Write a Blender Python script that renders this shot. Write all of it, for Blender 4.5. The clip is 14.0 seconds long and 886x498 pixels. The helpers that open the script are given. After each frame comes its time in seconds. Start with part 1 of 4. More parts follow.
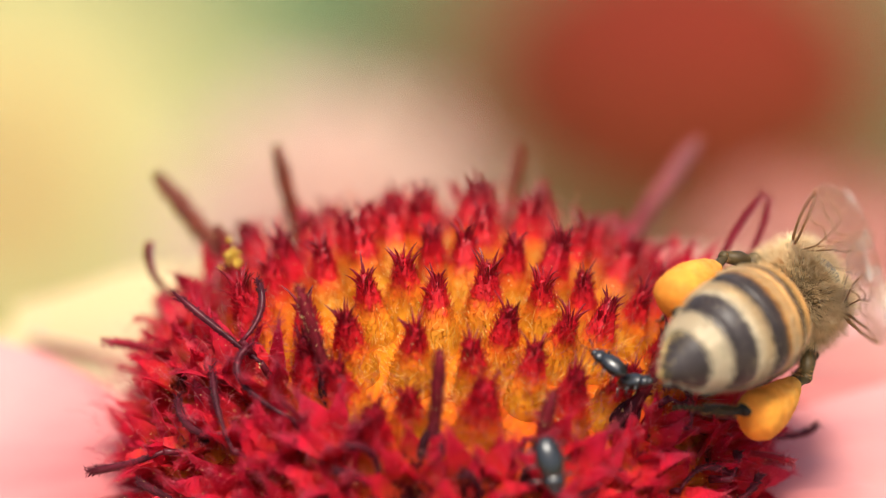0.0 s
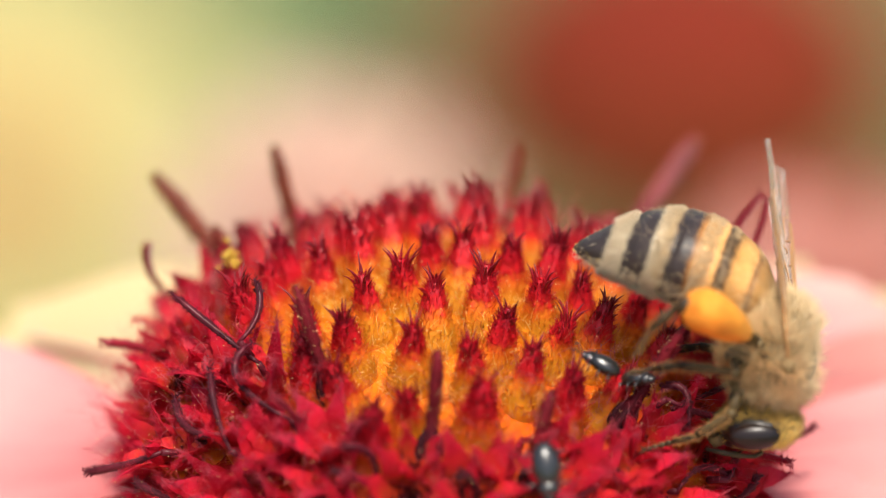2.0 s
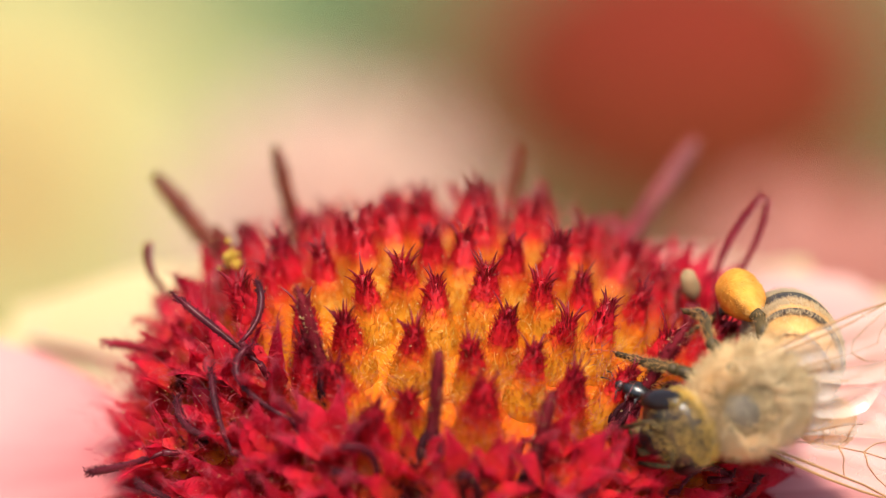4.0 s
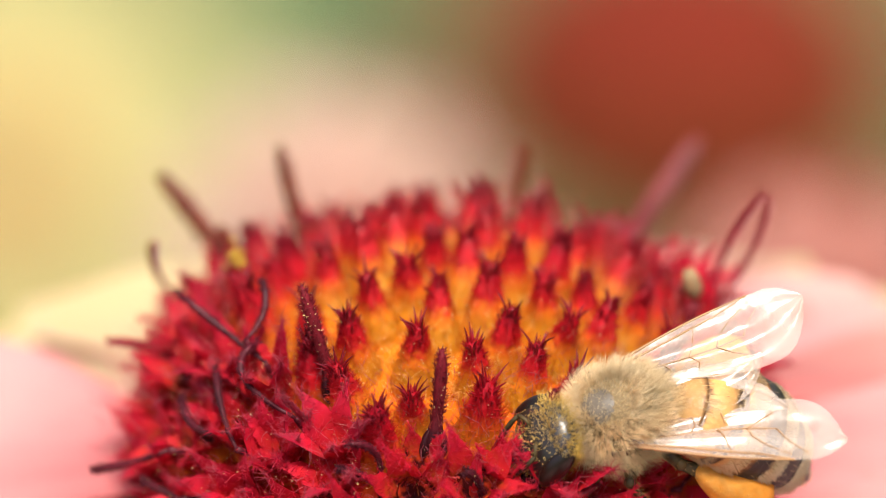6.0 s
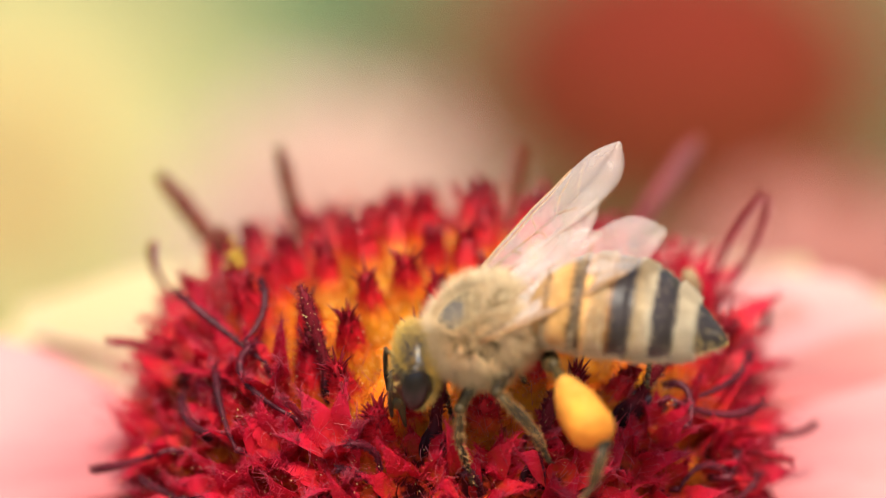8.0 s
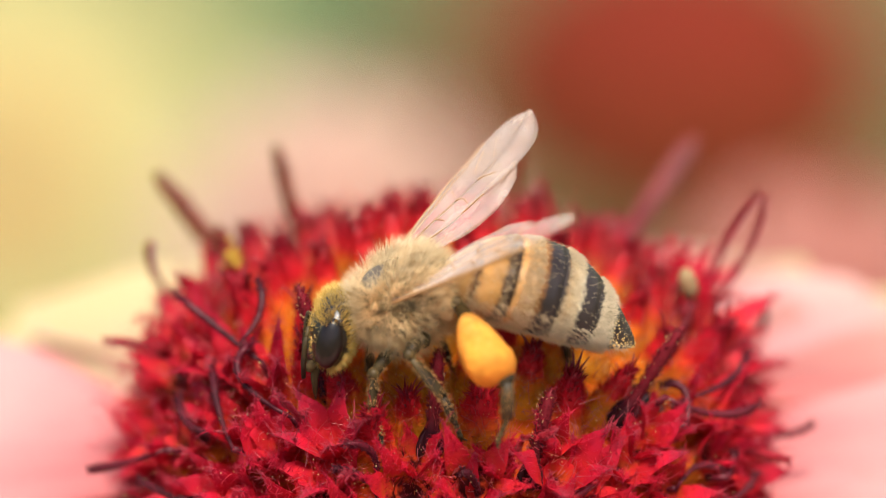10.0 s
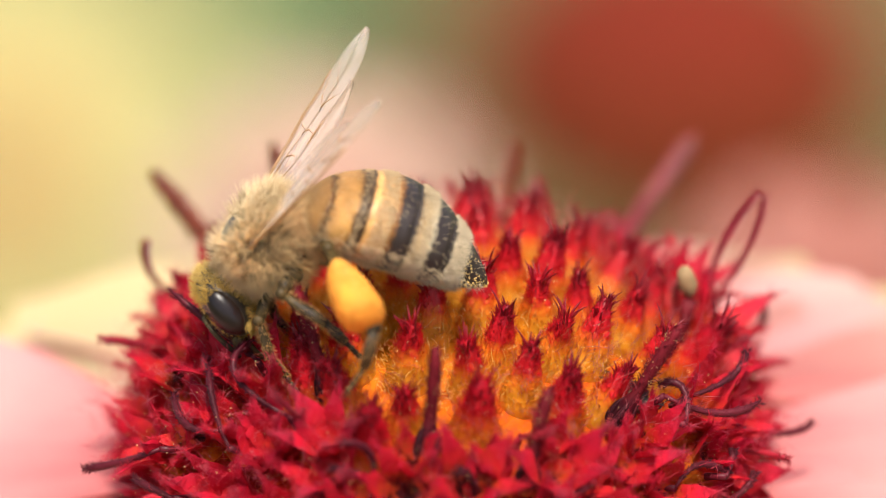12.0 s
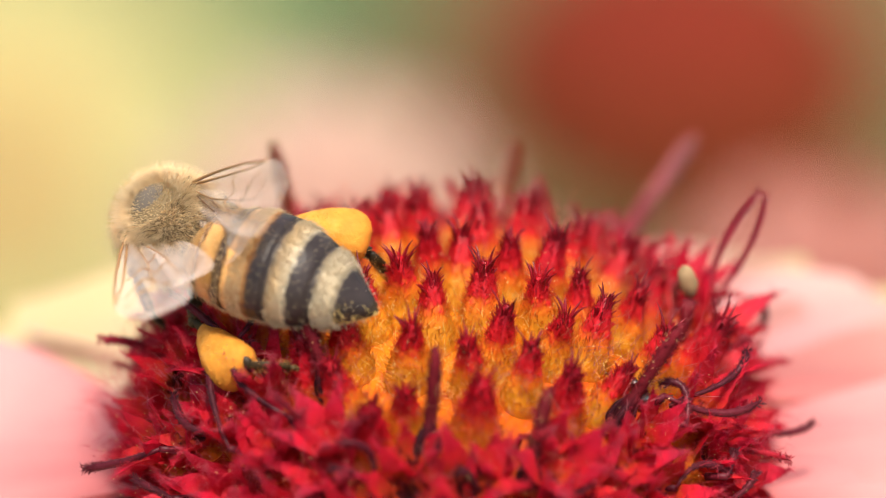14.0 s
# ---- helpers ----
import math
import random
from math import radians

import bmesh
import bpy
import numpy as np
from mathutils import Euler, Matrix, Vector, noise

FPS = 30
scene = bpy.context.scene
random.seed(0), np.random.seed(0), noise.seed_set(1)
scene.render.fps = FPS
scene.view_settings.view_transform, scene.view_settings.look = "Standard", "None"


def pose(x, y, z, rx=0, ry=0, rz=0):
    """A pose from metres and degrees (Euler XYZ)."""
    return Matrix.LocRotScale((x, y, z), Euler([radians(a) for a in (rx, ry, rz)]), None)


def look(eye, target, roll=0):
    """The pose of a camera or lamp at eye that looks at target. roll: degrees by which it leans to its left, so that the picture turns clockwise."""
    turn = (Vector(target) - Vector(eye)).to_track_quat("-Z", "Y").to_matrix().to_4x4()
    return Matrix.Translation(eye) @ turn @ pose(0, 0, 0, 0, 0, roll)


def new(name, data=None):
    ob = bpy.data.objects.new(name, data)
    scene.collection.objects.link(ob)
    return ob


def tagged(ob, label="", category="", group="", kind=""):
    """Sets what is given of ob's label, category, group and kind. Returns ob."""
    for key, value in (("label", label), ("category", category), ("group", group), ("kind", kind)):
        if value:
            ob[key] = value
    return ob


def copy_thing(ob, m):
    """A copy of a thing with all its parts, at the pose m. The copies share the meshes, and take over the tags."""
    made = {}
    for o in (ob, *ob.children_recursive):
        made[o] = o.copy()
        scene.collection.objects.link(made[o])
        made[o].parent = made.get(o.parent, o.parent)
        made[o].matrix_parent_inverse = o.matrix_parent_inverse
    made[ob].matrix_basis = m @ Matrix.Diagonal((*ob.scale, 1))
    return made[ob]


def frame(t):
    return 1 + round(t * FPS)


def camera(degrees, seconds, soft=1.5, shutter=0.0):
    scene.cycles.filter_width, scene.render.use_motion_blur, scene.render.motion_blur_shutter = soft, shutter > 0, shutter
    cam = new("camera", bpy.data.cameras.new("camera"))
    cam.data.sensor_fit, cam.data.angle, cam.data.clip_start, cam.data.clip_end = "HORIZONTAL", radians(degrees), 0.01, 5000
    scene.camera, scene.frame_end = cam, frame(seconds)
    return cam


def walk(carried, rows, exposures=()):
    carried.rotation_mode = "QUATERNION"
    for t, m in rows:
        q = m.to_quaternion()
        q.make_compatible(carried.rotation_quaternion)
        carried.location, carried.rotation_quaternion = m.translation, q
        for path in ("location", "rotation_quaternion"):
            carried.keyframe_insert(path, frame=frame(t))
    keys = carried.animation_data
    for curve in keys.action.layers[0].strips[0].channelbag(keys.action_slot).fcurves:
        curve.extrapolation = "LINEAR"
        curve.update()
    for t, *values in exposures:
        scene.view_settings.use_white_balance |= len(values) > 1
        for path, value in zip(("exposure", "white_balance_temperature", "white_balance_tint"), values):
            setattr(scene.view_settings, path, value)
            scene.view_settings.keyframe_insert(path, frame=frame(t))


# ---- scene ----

MM = 0.001
FLOWER = Vector((0.0, 0.0, 0.30))       # centre of the flower head's base


def mm(x, y, z):
    """A place given in millimetres from the flower head's base."""
    return FLOWER + Vector((x, y, z)) * MM


# ---- camera ----
PITCH = radians(28)                       # the camera looks down by this much
AHEAD = Vector((0.0, math.cos(PITCH), -math.sin(PITCH)))
ABOVE = Vector((0.0, math.sin(PITCH), math.cos(PITCH)))
AIM = Vector((0.1, -2.63, 10.0))          # what the camera looks at, in mm
REACH = 533.9
cam = camera(3.5, 14.0, soft=0.35, shutter=0.2)
cam.data.dof.use_dof = True
cam.data.dof.focus_distance = 0.5349
cam.data.dof.aperture_fstop = 23.0
# seconds; then aside, up and back from the first stand, in mm
CAMERA_ROWS = [
    (0, 0.0, 0.0, 0.0),
    (1, 0.0, 0.0, 0.0),
    (1.5, 0.02, 0.0, 0.0),
    (2, 0.08, 0.02, 0.0),
    (3, 0.06, 0.04, 0.1),
    (5.3, -0.02, 0.0, 2.0),
    (6, -0.08, 0.0, 3.8),
    (6.5, -0.1, 0.0, 4.2),
    (7.5, -0.08, 0.0, 4.2),
    (8.2, -0.04, 0.0, 4.1),
    (10.3, 0.06, 0.0, 4.2),
    (11, 0.08, 0.02, 4.2),
    (11.5, 0.12, -0.04, 2.4),
    (12, 0.15, -0.09, 0.7),
    (12.5, 0.16, -0.1, 0.1),
    (13.5, 0.16, -0.1, 0.0),
    (14, 0.14, -0.1, 0.0),
]


def stand(x, up, back):
    p = AIM + Vector((x, 0, 0)) + ABOVE * up - AHEAD * (REACH + back)
    return Matrix.Translation(mm(p.x, p.y, p.z)) @ pose(0, 0, 0, 62, 0, 0)


walk(cam, [(t, stand(x, up, back)) for t, x, up, back in CAMERA_ROWS])

# ---- light ----
world = bpy.data.worlds.new("sky")
scene.world = world
world.use_nodes = True
sky = world.node_tree.nodes.new("ShaderNodeTexSky")
sky.sky_type = "NISHITA"
sky.sun_disc = False
sky.sun_elevation, sky.sun_rotation = radians(70), radians(167)
sky.air_density, sky.dust_density, sky.ozone_density = 1.0, 3.0, 0.6
back = world.node_tree.nodes["Background"]
world.node_tree.links.new(sky.outputs[0], back.inputs[0])
back.inputs[1].default_value = 0.118
sun = new("sun", bpy.data.lights.new("sun", "SUN"))
sun.data.energy, sun.data.angle, sun.data.color = 3.2, radians(12), (1.0, 0.93, 0.82)
sun.matrix_world = look((0, 0, 0), (-0.08, 0.36, -1.0))
scene.view_settings.exposure = 1.03


# ---- materials ----
def material(name):
    m = bpy.data.materials.new(name)
    m.use_nodes = True
    nt = m.node_tree
    return m, nt, nt.nodes["Principled BSDF"]


def node(nt, kind, **values):
    n = nt.nodes.new(kind)
    for k, v in values.items():
        n.inputs[k].default_value = v
    return n


def ramp(nt, stops, fac):
    r = nt.nodes.new("ShaderNodeValToRGB")
    el = r.color_ramp.elements
    while len(el) < len(stops):
        el.new(0.5)
    for e, (p, c) in zip(el, stops):
        e.position, e.color = p, (*c, 1)
    nt.links.new(fac, r.inputs[0])
    return r.outputs[0]


def math_node(nt, op, a, b):
    n = nt.nodes.new("ShaderNodeMath")
    n.operation = op
    for i, v in enumerate((a, b)):
        if isinstance(v, (int, float)):
            n.inputs[i].default_value = v
        else:
            nt.links.new(v, n.inputs[i])
    return n.outputs[0]


def axis_value(nt, axis):
    tc = nt.nodes.new("ShaderNodeTexCoord")
    sep = nt.nodes.new("ShaderNodeSeparateXYZ")
    nt.links.new(tc.outputs["Object"], sep.inputs[0])
    return tc.outputs["Object"], sep.outputs[axis]


def noise_value(nt, coords, scale, detail=3.0):
    n = node(nt, "ShaderNodeTexNoise", Scale=scale, Detail=detail)
    nt.links.new(coords, n.inputs["Vector"])
    return n.outputs["Fac"]


def bump(nt, bsdf, height, strength, distance):
    b = node(nt, "ShaderNodeBump", Strength=strength, Distance=distance)
    nt.links.new(height, b.inputs["Height"])
    nt.links.new(b.outputs[0], bsdf.inputs["Normal"])


def soften(nt, bsdf, colour, share):
    """Lets light through thin plant tissue or hair."""
    t = nt.nodes.new("ShaderNodeBsdfTranslucent")
    nt.links.new(colour, t.inputs["Color"])
    mix = node(nt, "ShaderNodeMixShader", Fac=share)
    nt.links.new(bsdf.outputs[0], mix.inputs[1])
    nt.links.new(t.outputs[0], mix.inputs[2])
    nt.links.new(mix.outputs[0], nt.nodes["Material Output"].inputs["Surface"])


def graded(name, axis, start, length, stops, rough=0.5, wobble=0.15, scale=900, through_light=0.0, vary=0.0, relief=0.3, gloss=0.4):
    """A surface whose colour runs along one axis of the thing, in millimetres, uneven at two scales."""
    m, nt, bsdf = material(name)
    coords, value = axis_value(nt, axis)
    f = math_node(nt, "DIVIDE", math_node(nt, "SUBTRACT", value, start * MM), length * MM)
    fine = noise_value(nt, coords, scale)
    f = math_node(nt, "ADD", f, math_node(nt, "MULTIPLY", math_node(nt, "SUBTRACT", fine, 0.5), wobble))
    if vary:
        info = nt.nodes.new("ShaderNodeObjectInfo")
        f = math_node(nt, "ADD", f, math_node(nt, "MULTIPLY", math_node(nt, "SUBTRACT", info.outputs["Random"], 0.5), vary))
    c = ramp(nt, stops, f)
    coarse = noise_value(nt, coords, scale * 0.3, 2.0)
    mix = nt.nodes.new("ShaderNodeMix")
    mix.data_type, mix.blend_type = "RGBA", "MULTIPLY"
    mix.inputs["Factor"].default_value = 1.0
    nt.links.new(c, mix.inputs["A"])
    shade = ramp(nt, [(0.3, (0.72, 0.72, 0.72)), (0.7, (1.15, 1.15, 1.15))], coarse)
    nt.links.new(shade, mix.inputs["B"])
    c = mix.outputs["Result"]
    nt.links.new(c, bsdf.inputs["Base Color"])
    bsdf.inputs["Roughness"].default_value = rough
    bsdf.inputs["Specular IOR Level"].default_value = gloss
    if relief:
        bump(nt, bsdf, fine, relief, 0.00008)
    if through_light:
        soften(nt, bsdf, c, through_light)
    return m


YELLOW = (0.80, 0.35, 0.025)
M_RECEPTACLE = graded("orange_receptacle_felt", 2, 0, 7, [(0.0, (0.20, 0.008, 0.008)), (0.4, (0.36, 0.02, 0.008)), (0.65, (0.55, 0.10, 0.008)), (0.86, (0.60, 0.18, 0.01)), (1.0, (0.7, 0.3, 0.02))], 0.9, 0.3, 1500, 0.0, 0, 0.3, 0.03)
M_BUD = graded("bud_orange_to_crimson", 2, 0, 3.2, [(0.0, YELLOW), (0.26, (0.82, 0.33, 0.02)), (0.44, (0.80, 0.18, 0.016)), (0.57, (0.68, 0.018, 0.02)), (0.8, (0.56, 0.008, 0.02)), (1.0, (0.30, 0.005, 0.015))], 0.38, 0.3, 5000, 0.32, 0.14, 0.8, 0.45)
M_BUD_RED = graded("bud_orange_red_to_crimson", 2, -0.3, 3.2, [(0.0, (0.80, 0.30, 0.016)), (0.25, (0.80, 0.23, 0.016)), (0.43, (0.74, 0.09, 0.016)), (0.56, (0.68, 0.014, 0.022)), (0.8, (0.60, 0.009, 0.024)), (1.0, (0.32, 0.005, 0.018))], 0.38, 0.3, 5000, 0.34, 0.18, 0.8, 0.45)
M_CLAW = graded("bud_claw_maroon", 2, 2, 2, [(0.0, (0.36, 0.006, 0.014)), (0.4, (0.20, 0.004, 0.010)), (1.0, (0.10, 0.004, 0.010))], 0.35, 0.5, 4000, 0.05, 0.3, 0.4, 0.45)
M_OPEN = graded("open_floret_crimson", 2, 0, 3.2, [(0.0, (0.78, 0.24, 0.016)), (0.16, (0.74, 0.15, 0.014)), (0.32, (0.64, 0.03, 0.02)), (0.45, (0.68, 0.011, 0.030)), (0.75, (0.67, 0.011, 0.038)), (0.92, (0.60, 0.014, 0.05)), (1.0, (0.50, 0.05, 0.08))], 0.42, 0.5, 4000, 0.35, 0.3, 0.8, 0.4)
# red inner faces; the near-black low stops paint shade down the tube
M_OPEN_INSIDE = graded("open_floret_red_shaded_throat", 2, 0, 3.2, [(0.0, (0.03, 0.003, 0.004)), (0.3, (0.08, 0.005, 0.006)), (0.4, (0.60, 0.06, 0.014)), (0.5, (0.66, 0.02, 0.022)), (0.75, (0.62, 0.010, 0.034)), (1.0, (0.52, 0.013, 0.045))], 0.55, 0.5, 3000, 0.35, 0.3, 0.8, 0.25)
M_COLUMN = graded("stamen_column_maroon", 2, 0, 4, [(0.0, (0.5, 0.08, 0.02)), (0.1, (0.02, 0.004, 0.005)), (0.3, (0.03, 0.003, 0.006)), (0.45, (0.11, 0.006, 0.010)), (1.0, (0.13, 0.007, 0.012))], 0.55, 0.15, 2500, 0, 0, 0.4, 0.12)
M_STYLE = graded("curled_style_purple", 2, 0, 3, [(0.0, (0.09, 0.007, 0.013)), (0.5, (0.05, 0.005, 0.010)), (1.0, (0.09, 0.005, 0.012))], 0.4, 0.6, 1800, 0.0, 0.5, 0.8, 0.18)
M_STYLE_RED = graded("style_wine_red", 2, 0, 3, [(0.0, (0.30, 0.012, 0.02)), (1.0, (0.20, 0.008, 0.02))], 0.4, 0.6, 1800, 0.0, 0.5, 0.6, 0.35)
M_COLUMN_RED = graded("stamen_column_red_brown", 2, 0, 4, [(0.0, (0.4, 0.06, 0.02)), (0.3, (0.18, 0.012, 0.012)), (1.0, (0.14, 0.03, 0.014))], 0.5, 0.2, 2500, 0.1, 0, 0.4, 0.2)
M_COLUMN_ROSE = graded("stamen_column_faded_rose", 2, 0, 6, [(0.0, (0.22, 0.02, 0.02)), (0.4, (0.22, 0.04, 0.045)), (1.0, (0.25, 0.08, 0.08))], 0.6, 0.2, 2500, 0.2, 0, 0.3, 0.1)
M_POLLEN = graded("pollen_grain_yellow", 2, -1, 2, [(0.0, (0.88, 0.55, 0.14)), (1.0, (0.92, 0.68, 0.28))], 0.6, 0.2, 3000)
M_PETAL = graded("ray_petal_pink_yellow_tip", 0, 0, 24, [(0.0, (0.66, 0.15, 0.15)), (0.3, (0.72, 0.33, 0.30)), (0.6, (0.72, 0.44, 0.37)), (0.85, (0.66, 0.46, 0.27)), (1.0, (0.66, 0.52, 0.23))], 0.55, 0.25, 160, 0.3, 0.1)
M_PETAL_PALE = graded("ray_petal_pink_to_cream", 0, 0, 24, [(0.0, (0.74, 0.25, 0.2)), (0.2, (0.68, 0.40, 0.28)), (0.4, (0.64, 0.49, 0.25)), (1.0, (0.64, 0.54, 0.24))], 0.55, 0.25, 160, 0.3, 0.1)
M_PETAL_TIP = graded("short_ray_petal_yellow_tip", 0, 0, 16, [(0.0, (0.50, 0.10, 0.10)), (0.45, (0.52, 0.18, 0.15)), (0.72, (0.58, 0.28, 0.22)), (0.82, (0.62, 0.40, 0.24)), (0.9, (0.64, 0.52, 0.24)), (1.0, (0.64, 0.52, 0.23))], 0.55, 0.12, 160, 0.3, 0.04)
M_PETAL_YELLOW = graded("yellow_petal", 0, 0, 24, [(0.0, (0.56, 0.42, 0.16)), (0.3, (0.54, 0.48, 0.19)), (1.0, (0.52, 0.49, 0.19))], 0.55, 0.2, 160, 0.3, 0.15)
M_PETAL_BLUSH = graded("pale_blush_petal", 0, 0, 10, [(0.0, (0.58, 0.31, 0.23)), (0.5, (0.56, 0.38, 0.28)), (1.0, (0.56, 0.40, 0.28))], 0.55, 0.25, 160, 0.3, 0.1)
M_FUZZ_GOLD = graded("golden_floret_fuzz", 2, 0, 8, [(0.0, (0.75, 0.30, 0.05)), (1.0, (0.95, 0.62, 0.16))], 0.35, 0.8, 900, 0.3, 0, 0, 0.6)
M_FUZZ_RED = graded("crimson_floret_fuzz", 2, 0, 8, [(0.0, (0.5, 0.03, 0.06)), (0.45, (0.62, 0.05, 0.07)), (0.6, (0.5, 0.13, 0.16)), (1.0, (0.66, 0.12, 0.05))], 0.35, 1.2, 700, 0.3, 0, 0, 0.6)
M_CUFF = graded("yellow_pollen_clump", 2, 0, 8, [(0.0, (0.42, 0.22, 0.015)), (1.0, (0.5, 0.3, 0.03))], 0.7, 0.8, 3000)
M_CREAM = graded("withered_anther_cream", 2, 5, 3, [(0.0, (0.24, 0.12, 0.05)), (1.0, (0.34, 0.23, 0.11))], 0.7, 0.4, 2000)
M_PETAL_DEEP = graded("ray_petal_deep_pink", 0, 0, 24, [(0.0, (0.50, 0.10, 0.10)), (0.25, (0.52, 0.15, 0.13)), (0.5, (0.50, 0.19, 0.155)), (0.6, (0.54, 0.24, 0.19)), (1.0, (0.56, 0.30, 0.2))], 0.55, 0.25, 160, 0.3, 0.1)
M_PETAL_ROSE = graded("rose_petal", 0, 0, 10, [(0.0, (0.40, 0.13, 0.09)), (1.0, (0.48, 0.20, 0.15))], 0.55, 0.25, 160, 0.3, 0.1)
M_PETAL_RED = graded("red_petal", 0, 0, 24, [(0.0, (0.35, 0.03, 0.02)), (0.6, (0.45, 0.03, 0.02)), (1.0, (0.5, 0.06, 0.03))], 0.55, 0.2, 160, 0.2, 0.15)
M_GLOBE = graded("brown_red_disc", 2, -10, 24, [(0.0, (0.13, 0.065, 0.018)), (0.4, (0.14, 0.048, 0.014)), (0.65, (0.15, 0.022, 0.009)), (1.0, (0.17, 0.022, 0.015))], 0.9, 0.2, 250, 0, 0, 0.3, 0.05)
M_AMBER = graded("amber_disc", 2, -3, 8, [(0.0, (0.5, 0.24, 0.06)), (1.0, (0.62, 0.34, 0.1))], 0.7, 0.3, 250)
M_GREEN = graded("green_stem_hairy", 2, -300, 320, [(0.0, (0.08, 0.12, 0.03)), (1.0, (0.16, 0.22, 0.06))], 0.6, 0.3, 300)
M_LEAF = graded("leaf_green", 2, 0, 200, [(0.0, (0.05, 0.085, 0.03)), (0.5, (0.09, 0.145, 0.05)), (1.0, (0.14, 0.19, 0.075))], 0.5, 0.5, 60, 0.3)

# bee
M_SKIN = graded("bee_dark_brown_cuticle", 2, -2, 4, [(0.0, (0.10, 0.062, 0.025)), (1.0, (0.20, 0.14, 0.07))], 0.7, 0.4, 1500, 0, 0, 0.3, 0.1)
M_BLACK = graded("bee_black_cuticle", 2, -2, 4, [(0.0, (0.012, 0.009, 0.008)), (1.0, (0.022, 0.018, 0.016))], 0.36, 0.4, 2500, 0, 0, 0.15, 0.6)
M_EYE = graded("bee_compound_eye", 2, -1, 2, [(0.0, (0.014, 0.007, 0.005)), (1.0, (0.008, 0.007, 0.007))], 0.3, 0.3, 9000, 0, 0, 0.12, 0.3)
M_SHIELD = graded("bee_grey_thorax_shield", 2, -1, 3, [(0.0, (0.13, 0.09, 0.05)), (1.0, (0.11, 0.09, 0.068))], 0.45, 0.5, 2500, 0, 0, 0.5, 0.25)
# tan fur with top light painted in: paler above, darker underneath
M_FUR = graded("bee_tan_fur_lit_top", 2, -2.4, 4.8, [(0.0, (0.66, 0.40, 0.15)), (0.5, (0.84, 0.62, 0.33)), (1.0, (0.88, 0.71, 0.45))], 0.5, 0.5, 1500, 0.4, 0, 0, 0.2)
M_PALE = graded("bee_pale_fur", 0, -8, 8, [(0.0, (0.74, 0.63, 0.45)), (0.5, (0.74, 0.57, 0.34)), (1.0, (0.74, 0.50, 0.24))], 0.5, 0.3, 900, 0.35)
M_FACE = graded("bee_pollen_dusted_face_fur", 2, -2, 4, [(0.0, (0.60, 0.38, 0.10)), (0.6, (0.70, 0.46, 0.10)), (1.0, (0.72, 0.52, 0.22))], 0.6, 0.3, 1500, 0.3)
AMBER, CREAM, DARK = (0.60, 0.31, 0.10), (0.52, 0.42, 0.27), (0.030, 0.021, 0.018)
M_BANDS = graded("bee_banded_abdomen", 0, -7.8, 7.8, [
    (0.00, (0.06, 0.045, 0.02)), (0.05, DARK), (0.16, DARK), (0.185, CREAM), (0.24, CREAM), (0.265, DARK), (0.36, DARK), (0.385, CREAM),
    (0.435, (0.40, 0.26, 0.12)), (0.47, DARK), (0.55, DARK), (0.575, (0.22, 0.09, 0.02)), (0.60, (0.46, 0.26, 0.10)), (0.685, AMBER), (0.705, (0.05, 0.026, 0.012)), (0.745, (0.05, 0.026, 0.012)),
    (0.77, (0.44, 0.22, 0.06)), (0.86, AMBER), (0.875, (0.12, 0.05, 0.02)), (0.90, (0.40, 0.21, 0.07)), (1.0, (0.30, 0.18, 0.07))], 0.42, 0.05, 4500, 0.0, 0.0, 0.4, 0.25)
# orange pollen; the paler upper stop stands in for highlights on top
M_BASKET = graded("orange_pollen_load_lit_top", 2, -4, 5, [(0.0, (0.80, 0.24, 0.02)), (0.5, (0.86, 0.36, 0.045)), (1.0, (0.88, 0.48, 0.12))], 0.7, 0.6, 3500, 0.35, 0, 1.0, 0.25)
M_LEG = graded("bee_leg_dark", 2, -5, 6, [(0.0, (0.07, 0.04, 0.013)), (0.5, (0.02, 0.014, 0.008)), (0.75, (0.075, 0.048, 0.016)), (1.0, (0.03, 0.02, 0.009))], 0.5, 0.9, 1500, 0, 0, 0.3, 0.2)
M_LEG_FUR = graded("bee_golden_leg_fur", 2, -5, 6, [(0.0, (0.42, 0.18, 0.045)), (1.0, (0.5, 0.27, 0.09))], 0.6, 0.5, 900, 0.1)
M_VEIN = graded("wing_vein_brown", 0, -8, 8, [(0.0, (0.40, 0.21, 0.08)), (1.0, (0.30, 0.15, 0.055))], 0.4, 0.2, 900)
M_BEETLE = graded("beetle_black", 2, -1, 2, [(0.0, (0.008, 0.007, 0.007)), (1.0, (0.012, 0.012, 0.011))], 0.3, 0.2, 4000, 0, 0, 0.2, 0.7)


def wing_material():
    m, nt, bsdf = material("bee_wing_membrane")
    coords, _ = axis_value(nt, 0)
    c = ramp(nt, [(0.3, (0.54, 0.42, 0.33)), (0.7, (0.70, 0.59, 0.50))], noise_value(nt, coords, 700))
    nt.links.new(c, bsdf.inputs["Base Color"])
    bsdf.inputs["Roughness"].default_value = 0.22
    bsdf.inputs["Specular IOR Level"].default_value = 0.9
    bump(nt, bsdf, noise_value(nt, coords, 900, 2.0), 0.5, 0.00012)
    clear = nt.nodes.new("ShaderNodeBsdfTransparent")
    clear.inputs[0].default_value = (1.0, 0.95, 0.9, 1)
    mix = node(nt, "ShaderNodeMixShader", Fac=0.4)
    nt.links.new(clear.outputs[0], mix.inputs[1])
    nt.links.new(bsdf.outputs[0], mix.inputs[2])
    nt.links.new(mix.outputs[0], nt.nodes["Material Output"].inputs["Surface"])
    return m


M_WING = wing_material()


